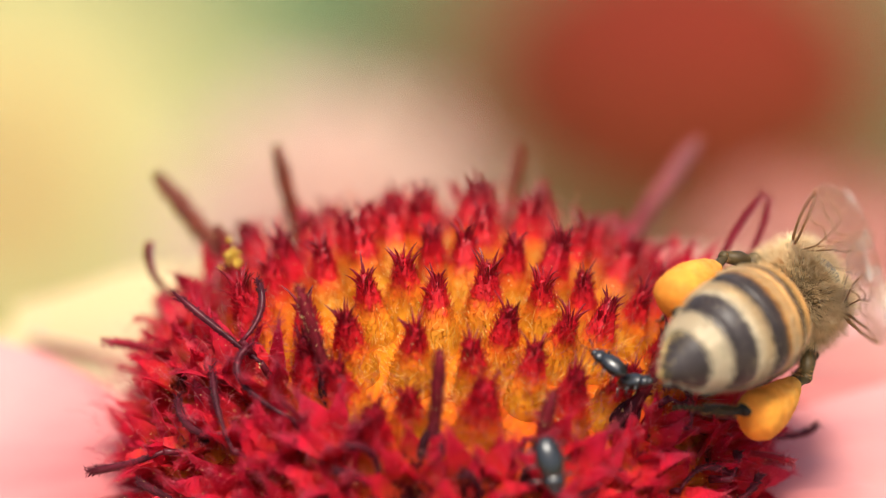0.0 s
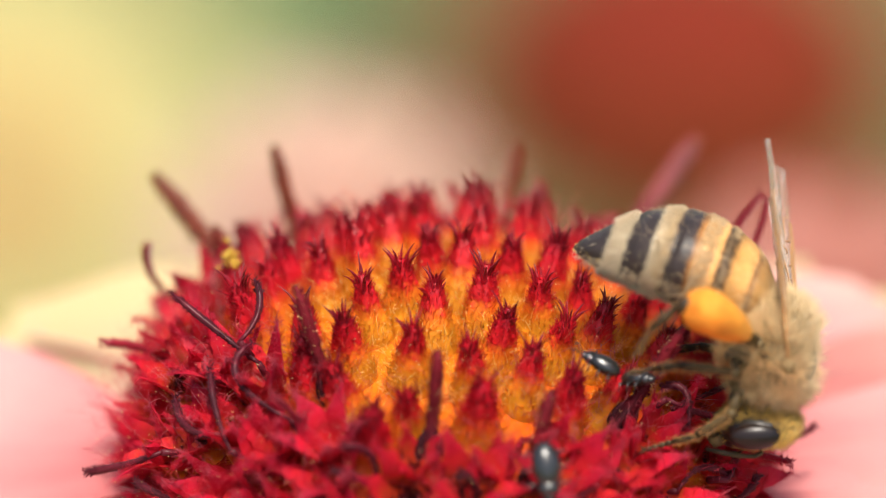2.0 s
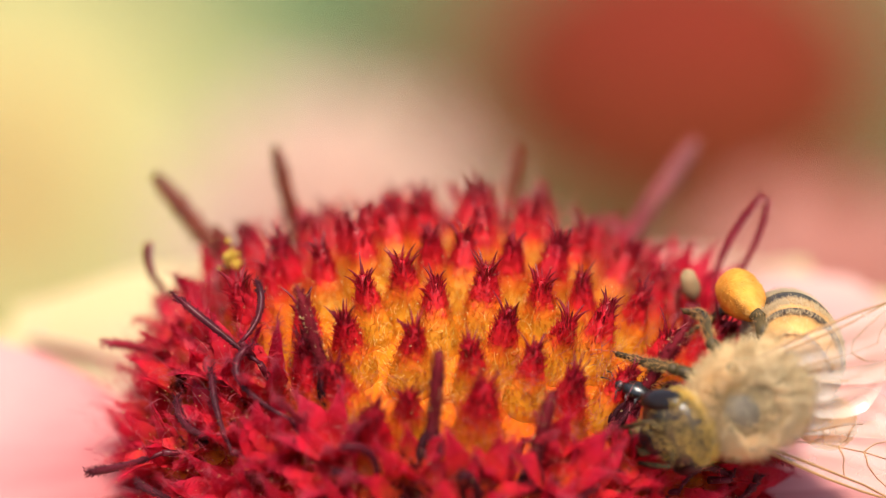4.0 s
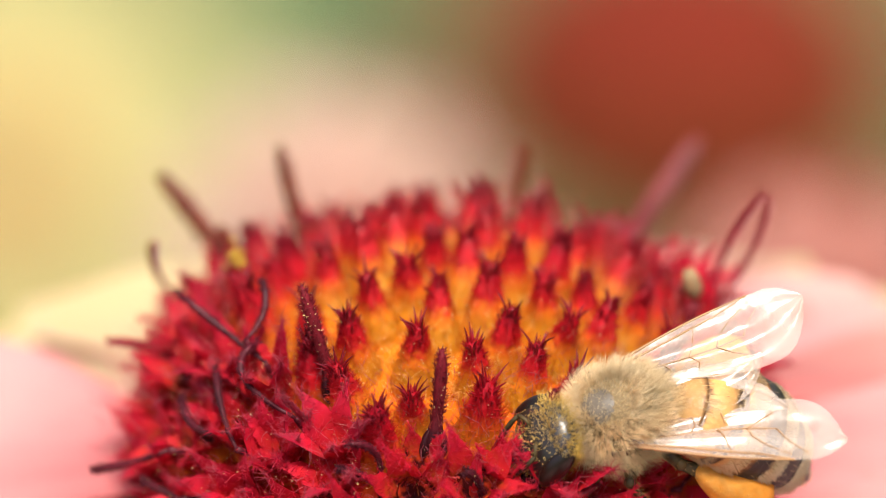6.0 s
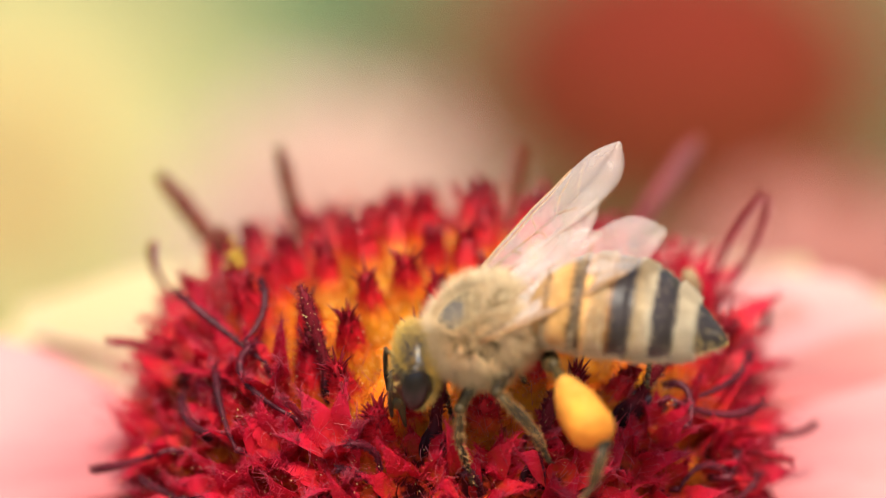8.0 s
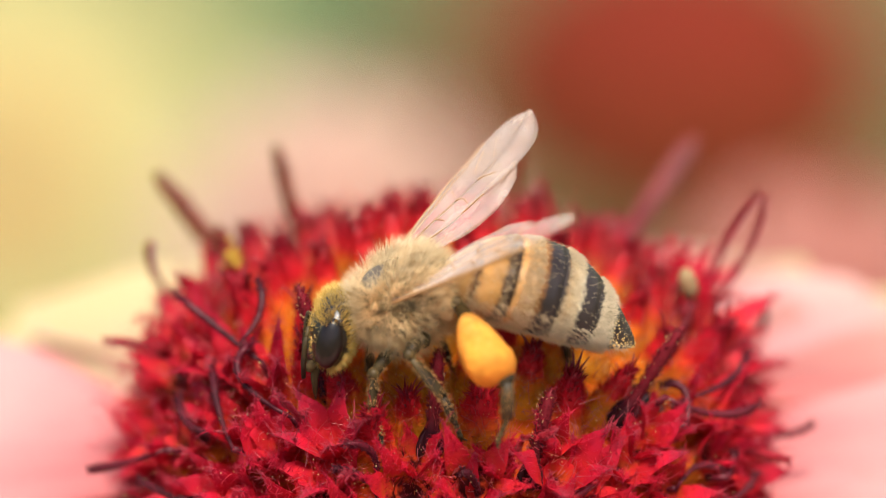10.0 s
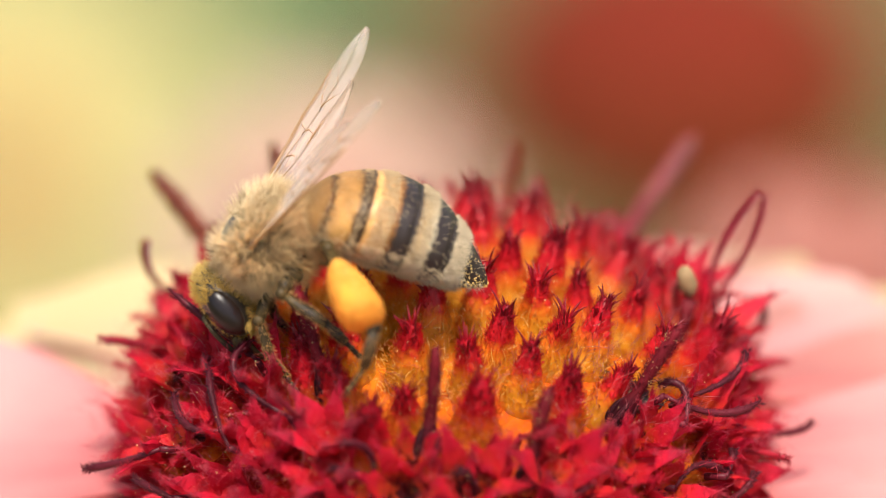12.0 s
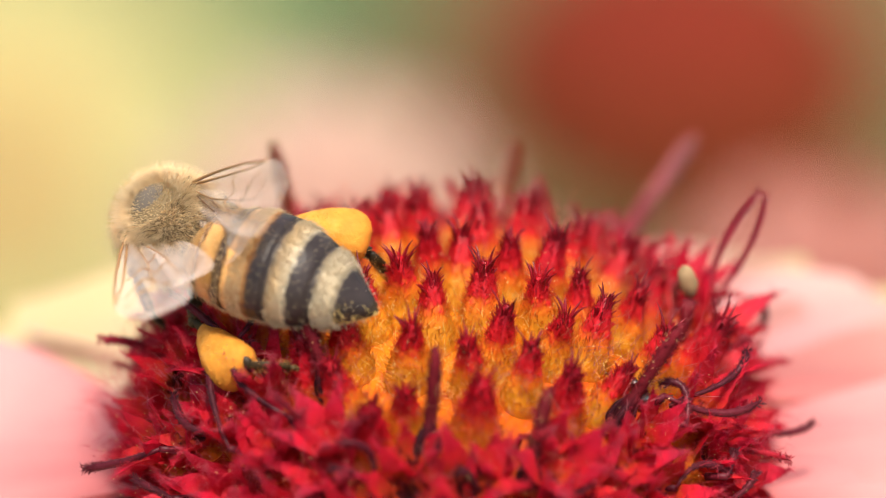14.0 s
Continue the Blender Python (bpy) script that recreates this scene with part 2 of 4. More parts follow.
def ground_material():
    m, nt, bsdf = material("meadow_ground")
    coords, _ = axis_value(nt, 0)
    c = ramp(nt, [(0.3, (0.06, 0.085, 0.03)), (0.5, (0.10, 0.145, 0.05)), (0.7, (0.16, 0.18, 0.08))], noise_value(nt, coords, 9.0, 6.0))
    nt.links.new(c, bsdf.inputs["Base Color"])
    bsdf.inputs["Roughness"].default_value = 0.9
    bump(nt, bsdf, noise_value(nt, coords, 120.0), 0.6, 0.01)
    return m


M_GROUND = ground_material()


# ---- mesh tools: all in millimetres ----
class Geo:
    def __init__(self):
        self.v, self.f = [], []
        self.slot, self.slots = 0, []     # material of the faces that are added next

    def add(self, verts, faces):
        k = len(self.v)
        self.v.extend(tuple(p) for p in verts)
        self.f.extend(tuple(i + k for i in f) for f in faces)
        self.slots.extend([self.slot] * len(faces))

    def tube(self, points, radii, sides=8, caps=True, flat=1.0):
        pts = [Vector(p) for p in points]
        n = len(pts)
        ref = None
        ring = []
        for i, p in enumerate(pts):
            d = (pts[min(i + 1, n - 1)] - pts[max(i - 1, 0)]).normalized()
            if ref is None:
                ref = d.orthogonal().normalized()
            ref = (ref - d * ref.dot(d)).normalized()
            side = d.cross(ref)
            ring += [p + (ref * math.cos(a) + side * math.sin(a) * flat) * radii[i] for a in (2 * math.pi * j / sides for j in range(sides))]
        faces = [(i * sides + j, i * sides + (j + 1) % sides, (i + 1) * sides + (j + 1) % sides, (i + 1) * sides + j) for i in range(n - 1) for j in range(sides)]
        if caps:
            faces += [tuple(range(sides))[::-1], tuple((n - 1) * sides + j for j in range(sides))]
        self.add(ring, faces)

    def ball(self, centre, axes, rings=12, segs=18, turn=None, wobble=0.0, seed=0):
        c = Vector(centre)
        verts, faces = [], []
        for i in range(rings + 1):
            th = math.pi * (0.02 + 0.96 * i / rings)
            for j in range(segs):
                a = 2 * math.pi * j / segs
                p = Vector((math.sin(th) * math.cos(a), math.sin(th) * math.sin(a), math.cos(th)))
                k = 1 + wobble * noise.noise(p * 2.3 + Vector((seed, 0, 0))) + 0.35 * wobble * noise.noise(p * 6 + Vector((0, seed, 0)))
                q = Vector((p.x * axes[0], p.y * axes[1], p.z * axes[2])) * k
                verts.append(c + (turn @ q if turn else q))
        for i in range(rings):
            for j in range(segs):
                faces.append((i * segs + j, (i + 1) * segs + j, (i + 1) * segs + (j + 1) % segs, i * segs + (j + 1) % segs))
        faces += [tuple(range(segs)), tuple(rings * segs + j for j in range(segs))[::-1]]
        self.add(verts, faces)

    def hair(self, base, way, length, width, bend=None):
        b, d = Vector(base), Vector(way).normalized()
        s = d.orthogonal().normalized()
        u = d.cross(s)
        mid = b + d * length * 0.55
        tip = b + d * length + (Vector(bend) if bend else Vector())
        w = width
        r0 = [b + s * w, b - s * w * 0.5 + u * w * 0.87, b - s * w * 0.5 - u * w * 0.87]
        r1 = [mid + (q - b) * 0.75 for q in r0]
        self.add(r0 + r1 + [tip], [(0, 1, 4, 3), (1, 2, 5, 4), (2, 0, 3, 5), (3, 4, 6), (4, 5, 6), (5, 3, 6)])

    def strand(self, points, width):
        """A thin curved thread through points, three-sided, tapering to its tip."""
        self.tube(points, [width * (1 - 0.65 * i / (len(points) - 1)) for i in range(len(points))], 3, False)

    def mesh(self, name, mat, smooth=True):
        me = bpy.data.meshes.new(name)
        me.from_pydata([(x * MM, y * MM, z * MM) for x, y, z in self.v], [], self.f)
        for m in mat if isinstance(mat, tuple) else (mat,):
            me.materials.append(m)
        if any(self.slots):
            me.polygons.foreach_set("material_index", self.slots)
        if smooth:
            me.shade_smooth()
        return me


def part(name, geo, mat, parent=None, label="", m=None):
    data = geo if isinstance(geo, bpy.types.Mesh) else geo.mesh(name, mat)
    ob = new(name, data)
    ob.parent = parent
    if m is not None:
        ob.matrix_basis = m
    return tagged(ob, label) if label else ob


def bent(p, n, k):
    """A point list curving from p through n to k (quadratic)."""
    p, n, k = Vector(p), Vector(n), Vector(k)
    c = n * 2 - (p + k) * 0.5
    return [p * (1 - t) ** 2 + c * 2 * t * (1 - t) + k * t * t for t in [i / 10 for i in range(11)]]


def upright(place, way, spin=0.0):
    """Pose with z along way, at a place in mm of the parent."""
    q = Vector(way).to_track_quat("Z", "Y").to_matrix().to_4x4()
    return Matrix.Translation(Vector(place) * MM) @ q @ Matrix.Rotation(spin, 4, "Z")


rnd = random.Random(7)


def jitter(k):
    return Vector((rnd.uniform(-k, k), rnd.uniform(-k, k), rnd.uniform(-k, k)))


# ---- ground and distance ----
def build_ground():
    g = Geo()
    n = 40
    half = 400.0
    xs = [math.copysign(abs(i / n * 2 - 1) ** 4, i / n * 2 - 1) * half for i in range(n + 1)]
    verts = [(x * 1000, y * 1000, 12 * noise.noise((x * 3, y * 3, 0)) * (1 if abs(x) < 5 and abs(y) < 5 else 0)) for y in xs for x in xs]
    g.add(verts, [(j * (n + 1) + i, j * (n + 1) + i + 1, (j + 1) * (n + 1) + i + 1, (j + 1) * (n + 1) + i) for j in range(n) for i in range(n)])
    tagged(part("ground", g, M_GROUND), "blurred green meadow ground under the flowers", "ground", kind="structure")


build_ground()


def petal_geo(seed, length=22.0, width=10.0, droop=0.0):
    """A ray petal with three lobes at its tip, veined lengthwise, 0.3 mm thick."""
    r = random.Random(seed)
    g = Geo()
    nu, nv = 16, 12
    cup = r.uniform(0.2, 0.6)
    for side in (0, 1):
        verts = []
        for i in range(nu + 1):
            u = i / nu
            for j in range(nv + 1):
                v = j / nv * 2 - 1
                lobe = 1 - 0.09 * abs(math.sin(v * 1.5 * math.pi)) ** 0.7 * (abs(v) > 0.02)
                reach = length * u * (1 + (lobe - 1) * u ** 3) * (1 - 0.10 * v * v * u)
                w = width * 0.5 * (0.28 + 0.72 * math.sin(min(1, u * 1.25) * math.pi / 2)) * (1 - 0.18 * max(0, u - 0.75) / 0.25)
                z = -droop * u * u * length + cup * (v * v - 0.3) * (0.4 + u) + 0.12 * math.sin(v * 14) + 0.5 * noise.noise((u * 3, v * 2, seed))
                verts.append((reach, v * w, z - 0.3 * side))
        f = [(i * (nv + 1) + j, (i + 1) * (nv + 1) + j, (i + 1) * (nv + 1) + j + 1, i * (nv + 1) + j + 1) for i in range(nu) for j in range(nv)]
        g.add(verts, f if side == 0 else [q[::-1] for q in f])
    k = (nu + 1) * (nv + 1)
    rim = [j for j in range(nv + 1)] + [i * (nv + 1) + nv for i in range(1, nu + 1)] + [nu * (nv + 1) + j for j in range(nv - 1, -1, -1)] + [i * (nv + 1) for i in range(nu - 1, 0, -1)]
    n = len(rim)
    g.add([g.v[a] for a in rim] + [g.v[a + k] for a in rim], [(i, (i + 1) % n, (i + 1) % n + n, i + n) for i in range(n)])
    return g


# ---- the flower ----
RX, HZ = 10.6, 5.9                       # receptacle: radius and height of the dome


def on_dome(x, y, lift=0.0):
    r = min(math.hypot(x, y) / RX, 0.985)
    z = HZ * math.sqrt(1 - r * r)
    n = Vector((x / RX ** 2, y / RX ** 2, z / HZ ** 2)).normalized()
    return Vector((x, y, z)) + n * lift, n


def thread(r, base, way, length, curl):
    """Points of a thread that leaves base along way and curls aside."""
    d = Vector(way).normalized()
    aside = Vector((r.uniform(-1, 1), r.uniform(-1, 1), r.uniform(-0.6, 0.6))) * curl
    return [Vector(base) + d * length * f + aside * length * f * f for f in (0, 0.35, 0.7, 1.0)]


def bud_geo(seed):
    """A closed disc floret: felted foot that tapers to a velvety crimson tuft, crowned by curved claws."""
    r = random.Random(seed)
    g = Geo()
    h = r.uniform(2.75, 3.2)
    prof = [(0.0, 0.84), (0.1, 0.86), (0.22, 0.78), (0.36, 0.66), (0.5, 0.55), (0.62, 0.46), (0.74, 0.37), (0.84, 0.29), (0.92, 0.19), (0.97, 0.05)]
    lean = Vector((r.uniform(-0.35, 0.35), r.uniform(-0.35, 0.35), 0))
    ribs = r.uniform(0, 6.28)

    def at(f):
        for (a, ra), (b, rb) in zip(prof, prof[1:]):
            if f <= b:
                return ra + (rb - ra) * (f - a) / (b - a)
        return 0.05

    def spot(f, a, k=1.0):
        rad = at(f) * k * (1 + 0.13 * math.cos(5 * a + ribs) * min(1, f * 2))
        return Vector((math.cos(a) * rad, math.sin(a) * rad, h * f)) + lean * f * f

    rows = [Vector((0.8 * math.cos(2 * math.pi * j / 20), 0.8 * math.sin(2 * math.pi * j / 20), -0.6)) for j in range(20)]
    for f, _ in prof:
        rows += [spot(f, 2 * math.pi * j / 20) for j in range(20)]
    g.add(rows, [(i * 20 + j, i * 20 + (j + 1) % 20, (i + 1) * 20 + (j + 1) % 20, (i + 1) * 20 + j) for i in range(len(prof)) for j in range(20)])
    g.slot = 1
    for i in range(17):                  # claws of the crown
        a = 2 * math.pi * (i + r.uniform(-0.4, 0.4)) / 15
        out = Vector((math.cos(a), math.sin(a), 0))
        f = r.uniform(0.72, 0.95)
        base = spot(f, a, 0.85)
        long = r.uniform(0.35, 0.85) * (1.0 if f > 0.8 else 0.7)
        flare = r.uniform(0.1, 0.75)
        side = Vector((-out.y, out.x, 0)) * r.uniform(-0.25, 0.25)
        pts = [base + Vector((0, 0, long * q)) + (out * flare + side) * long * q * q for q in (0, 0.25, 0.5, 0.75, 1.0)]
        w = r.uniform(0.045, 0.07)
        g.tube(pts, [w * 1.25, w, w * 0.8, w * 0.55, w * 0.15], 5, False)
    g.slot = 0
    for i in range(620):                 # felt that lies upward, shorter above
        a, f = r.uniform(0, 2 * math.pi), r.random() ** 0.9 * 0.95
        out = Vector((math.cos(a), math.sin(a), 0))
        low = f < 0.42
        way = out * r.uniform(0.3, 1.0) + Vector((0, 0, r.uniform(0.5, 1.4)))
        g.strand(thread(r, spot(f, a, 0.96), way, r.uniform(0.2, 0.5) if low else r.uniform(0.12, 0.32), 0.4 if low else 0.22), r.uniform(0.013, 0.021))
    return g


def open_geo(seed):
    """An open disc floret: felted tube, throat with shade painted into its depth, and five broad, pointed, velvety
    lobes that spread like a star.
    """
    r = random.Random(seed)
    g = Geo()
    h = r.uniform(1.3, 1.9)
    prof = [(-0.6, 0.55), (0, 0.68), (h * 0.3, 0.68), (h * 0.6, 0.6), (h * 0.85, 0.56), (h, 0.55)]
    g.tube([(0, 0, a) for a, _ in prof], [b for _, b in prof], 12, False)
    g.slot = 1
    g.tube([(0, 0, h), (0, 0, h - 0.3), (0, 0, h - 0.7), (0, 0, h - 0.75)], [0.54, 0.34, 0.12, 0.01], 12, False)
    spread = r.uniform(0.6, 1.2)
    for i in range(5):
        a = 2 * math.pi * (i + r.uniform(-0.2, 0.2)) / 5
        out = Vector((math.cos(a), math.sin(a), 0))
        side = Vector((-out.y, out.x, 0))
        base = out * 0.46 + Vector((0, 0, h * 0.74))
        tip = out * spread * r.uniform(1.2, 1.9) + Vector((0, 0, h + r.uniform(0.7, 1.8))) + side * r.uniform(-0.35, 0.35)
        mid = (base + tip) * 0.5 + out * r.uniform(-0.15, 0.15) + Vector((0, 0, r.uniform(0.0, 0.3)))
        line = bent(base, mid, tip)
        wide = [0.46, 0.49, 0.5, 0.48, 0.44, 0.38, 0.3, 0.22, 0.15, 0.085, 0.02]
        rows = []
        for k, p in enumerate(line):     # keeled outside, hollow within, uneven at the edges
            w = wide[k] * r.uniform(0.88, 1.1)
            rows += [p - side * w, p - side * w * 0.5 + out * r.uniform(0.04, 0.12), p + out * 0.13 * (1 - k / 12), p + side * w * 0.5 + out * r.uniform(0.04, 0.12), p + side * w, p + side * w * 0.4 - out * 0.01, p - side * w * 0.4 - out * 0.01]
        for q in range(7):
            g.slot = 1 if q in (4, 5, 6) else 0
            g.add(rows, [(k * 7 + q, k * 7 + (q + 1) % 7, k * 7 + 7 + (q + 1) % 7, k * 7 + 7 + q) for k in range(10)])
        g.slot = 0
        for k in range(150):             # velvet on both faces
            f = r.random()
            q = min(int(f * 10), 9)
            p = line[q].lerp(line[q + 1], f * 10 - q) + side * wide[q] * r.uniform(-1.05, 1.05)
            turned = out if k % 2 else -out
            way = turned * r.uniform(0.3, 1) + Vector((0, 0, r.uniform(0.1, 1.2))) + side * r.uniform(-0.7, 0.7)
            g.strand(thread(r, p + turned * 0.03, way, r.uniform(0.12, 0.32), 0.4), r.uniform(0.008, 0.013))
        for k in range(9):               # frayed tip
            way = out * 0.6 + Vector((r.uniform(-.6, .6), r.uniform(-.6, .6), r.uniform(0.2, 1.3)))
            g.strand(thread(r, line[10 - k % 4], way, r.uniform(0.2, 0.55), 0.6), r.uniform(0.014, 0.022))
    for i in range(240):
        a, f = r.uniform(0, 2 * math.pi), r.random()
        out = Vector((math.cos(a), math.sin(a), 0))
        g.strand(thread(r, out * 0.6 + Vector((0, 0, h * f * 0.95)), out + Vector((0, 0, r.uniform(0.2, 1.4))), r.uniform(0.18, 0.42), 0.5), 0.016)
    return g


def column_geo(seed, length):
    """A stamen column: dark anther tube below, bristly maroon style above, in the local z direction."""
    r = random.Random(seed)
    g = Geo()
    lean = Vector((r.uniform(-0.25, 0.25), r.uniform(-0.25, 0.25), 0))
    pts = [Vector((0, 0, length * f)) + lean * f * f for f in (0, 0.1, 0.22, 0.35, 0.5, 0.65, 0.8, 0.92, 1)]
    g.tube(pts, [0.24, 0.36, 0.38, 0.24, 0.21, 0.24, 0.24, 0.17, 0.04], 9)
    for i in range(5):                   # anther scales
        a = 2 * math.pi * i / 5
        out = Vector((math.cos(a), math.sin(a), 0))
        g.tube(bent(out * 0.3 + Vector((0, 0, 0.05 * length)), out * 0.42 + Vector((0, 0, 0.17 * length)), out * 0.26 + Vector((0, 0, 0.3 * length))), [0.1, 0.14, 0.16, 0.16, 0.15, 0.14, 0.12, 0.1, 0.08, 0.05, 0.02], 6)
    for i in range(300):
        f, a = r.uniform(0.36, 1.0), r.uniform(0, 2 * math.pi)
        out = Vector((math.cos(a), math.sin(a), 0))
        g.hair(Vector((0, 0, length * f)) + lean * f * f + out * 0.23 * min(1, (1.05 - f) * 5), out + Vector((0, 0, r.uniform(0.2, 1.3))), r.uniform(0.1, 0.24), 0.022)
    return g


def style_geo(seed, a, b, c):
    """A curled style branch: smooth stalk that thickens into a bristly tip. Points in mm from the stalk's foot."""
    r = random.Random(seed)
    g = Geo()
    line = bent(c, b, a)
    wide = r.uniform(0.09, 0.125)
    g.tube(line, [wide * k for k in (0.75, 0.8, 0.85, 0.9, 1.0, 1.15, 1.25, 1.3, 1.2, 0.9, 0.2)], 8)
    for i in range(320):
        f = r.uniform(0.12, 1.0)
        k = min(int(f * 10), 9)
        p = line[k].lerp(line[k + 1], f * 10 - k)
        d = (line[k + 1] - line[k]).normalized()
        out = (jitter(1) - d * 0).normalized()
        out = (out - d * out.dot(d)).normalized()
        g.hair(p + out * wide * 0.8, out + d * r.uniform(0.2, 1.2), r.uniform(0.06, 0.17) * (0.5 + f), 0.021)
    return g


flower = new("gaillardia_flower")
flower.location = FLOWER
tagged(flower, "crimson and orange gaillardia head with pink petals on a green stem", "flower")

g = Geo()
rings, segs = 22, 64
verts, faces = [], []
for i in range(rings + 1):
    th = math.pi / 2 * i / rings
    for j in range(segs):
        a = 2 * math.pi * j / segs
        k = 1 + 0.012 * noise.noise((math.cos(a) * 9, math.sin(a) * 9, th * 9))
        verts.append((RX * math.sin(th) * math.cos(a) * k, RX * math.sin(th) * math.sin(a) * k, HZ * math.cos(th) * k))
for i in range(rings):
    for j in range(segs):
        faces.append((i * segs + j, (i + 1) * segs + j, (i + 1) * segs + (j + 1) % segs, i * segs + (j + 1) % segs))
g.add(verts, faces)
g.tube([(0, 0, 0.0), (0, 0, -1.2), (0, 0, -2.6), (0, 0, -4)], [11, 11.3, 8, 3], 40)
part("receptacle", g, M_RECEPTACLE, flower)
g = Geo()
g.tube([(0, 0, -3), (0, 0, -20), (3, 2, -120), (6, 8, -220), (4, 12, -303)], [2.2, 1.6, 1.7, 2.0, 2.4], 14)
part("stem", g, M_GREEN, flower, "slim green flower stem")
for i in range(26):                      # bracts under the head
    a = 2 * math.pi * i / 26
    o = Vector((math.cos(a), math.sin(a), 0))
    g = Geo()
    g.tube(bent(o * 5 + Vector((0, 0, -3.6)), o * 10 + Vector((0, 0, -3.2)), o * 14 + Vector((0, 0, -4.5))), [1.2, 1.4, 1.5, 1.5, 1.4, 1.2, 1.0, 0.8, 0.6, 0.4, 0.1], 8, flat=0.3)
    part("bract", g, M_GREEN, flower)

BUDS = [(-2.3, 4.2), (-1.6, 3.5), (-0.6, 4.3), (1.0, 4.8), (1.6, 2.5), (3.2, 6.6), (4.7, 3.5), (-3.1, 3.2), (-2.6, 1.4), (-0.2, 1.6), (0.8, 0.7), (2.5, 1.0), (3.8, 0.9), (6.1, 2.7), (-4.1, 1.0), (-5.3, 2.4), (-1.2, -0.6), (1.6, -1.3), (3.7, -1.2), (5.1, -0.5), (-2.4, -1.5), (-0.1, -2.4), (2.1, -3.6), (4.1, -3.1), (-1.0, -4.5), (1.3, -5.0), (5.4, -2.5), (-3.1, -3.7), (3.1, -5.2), (6.8, -0.2), (-5.9, 1.0), (-4.7, -2.7)]
bud_meshes = [bud_geo(100 + i).mesh("disc_floret", (M_BUD, M_CLAW)) for i in range(8)]
red_bud_meshes = [bud_geo(120 + i).mesh("disc_floret", (M_BUD_RED, M_CLAW)) for i in range(6)]
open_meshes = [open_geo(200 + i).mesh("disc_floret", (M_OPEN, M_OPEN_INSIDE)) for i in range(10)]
placed = []


def add_floret(x, y, kind, lift=0.0):
    p, n = on_dome(x, y, -0.1 + lift)
    way = n * 0.75 + Vector((0, 0, 0.25)) + jitter(0.07)
    s = rnd.uniform(0.92, 1.1) * ((1.1 if math.hypot(x, y) < 8.4 else 0.95) if kind is open_meshes else (1.15 if y < 1 else 0.92) if kind is red_bud_meshes else 1)
    ob = part("disc_floret", rnd.choice(kind), None, flower, "", upright(p, way, rnd.uniform(0, 6.28)) @ Matrix.Scale(s, 4))
    placed.append((x, y))
    return ob


for x, y in BUDS:
    add_floret(x, y, bud_meshes if math.hypot(x - 1.2, y + 0.9) < 6.8 else red_bud_meshes)
for i in range(2, 330):
    a, r = i * 2.39996, 0.68 * math.sqrt(i)
    if r > RX * 0.975:
        break
    x, y = r * math.cos(a), r * math.sin(a)
    core = math.hypot(x - 1.2, y + 0.9) < 6.8 and y > -6.9
    inner = math.hypot(x - 0.8, y + 0.2) < (6.9 if y < -2 else 9.3 if y > 1 else 8.4)
    if any(math.hypot(x - u, y - v) < (1.9 if core else 1.6 if inner else 1.55) for u, v in placed):
        continue
    add_floret(x, y, bud_meshes if core else red_bud_meshes if inner else open_meshes)
for i in range(2, 900):                  # smaller florets close the gaps on the near side
    a, r = i * 2.39996, 0.38 * math.sqrt(i)
    x, y = r * math.cos(a), r * math.sin(a)
    if r > RX * 0.975 or y > -2.5 or any(math.hypot(x - u, y - v) < 1.42 for u, v in placed):
        continue
    add_floret(x, y, open_meshes if r > 8.8 else red_bud_meshes, -0.25)
for z, count, size in ((2.7, 20, 1.05), (1.6, 22, 1.0), (0.5, 24, 0.9), (-0.6, 26, 0.85)):    # steep rim
    for i in range(count):
        a = 2 * math.pi * (i + rnd.uniform(-0.25, 0.25)) / count + z
        r = RX * math.sqrt(1 - (z / HZ) ** 2) * (0.96 + 0.045 * math.cos(a))
        n = Vector((math.cos(a) * r / RX ** 2, math.sin(a) * r / RX ** 2, max(z, 0) / HZ ** 2)).normalized()
        part("disc_floret", rnd.choice(open_meshes), None, flower, "", upright((r * math.cos(a), r * math.sin(a), z), n + jitter(0.14) + Vector((0, 0, 0.22)), rnd.uniform(0, 6.28)) @ Matrix.Scale(size * rnd.uniform(0.88, 1.1), 4))



def column(tip, foot, mat=M_COLUMN, thick=1.0, label="bristly dark maroon stamen column"):
    foot, tip = Vector(foot), Vector(tip)
    d = tip - foot
    foot -= d.normalized() * 0.9
    long = (tip - foot).length
    ob = part("stamen_column", column_geo(int(abs(tip.x * 100 + tip.y * 7)), long), mat, flower, label, upright(foot, tip - foot) @ Matrix.Diagonal((thick, thick, 1, 1)))
    g = Geo()
    for i in range(60):
        f, a = rnd.betavariate(2, 2) * 0.6 + 0.4, rnd.uniform(0, 6.283)
        g.ball((0.27 * math.cos(a), 0.27 * math.sin(a), long * f), [rnd.uniform(0.009, 0.022)] * 3, 3, 5)
    tagged(part("pollen", g, M_POLLEN, ob), kind="stuff")


def pollen_cuff(place):
    g = Geo()
    for i in range(60):
        p = Vector(place) + Vector((rnd.gauss(0, 0.13), rnd.gauss(0, 0.13), rnd.gauss(0, 0.26)))
        g.ball(p, [rnd.uniform(0.07, 0.15)] * 3, 4, 6)
    tagged(part("pollen_cuff", g, M_CUFF, flower, "clump of yellow pollen"), kind="stuff")


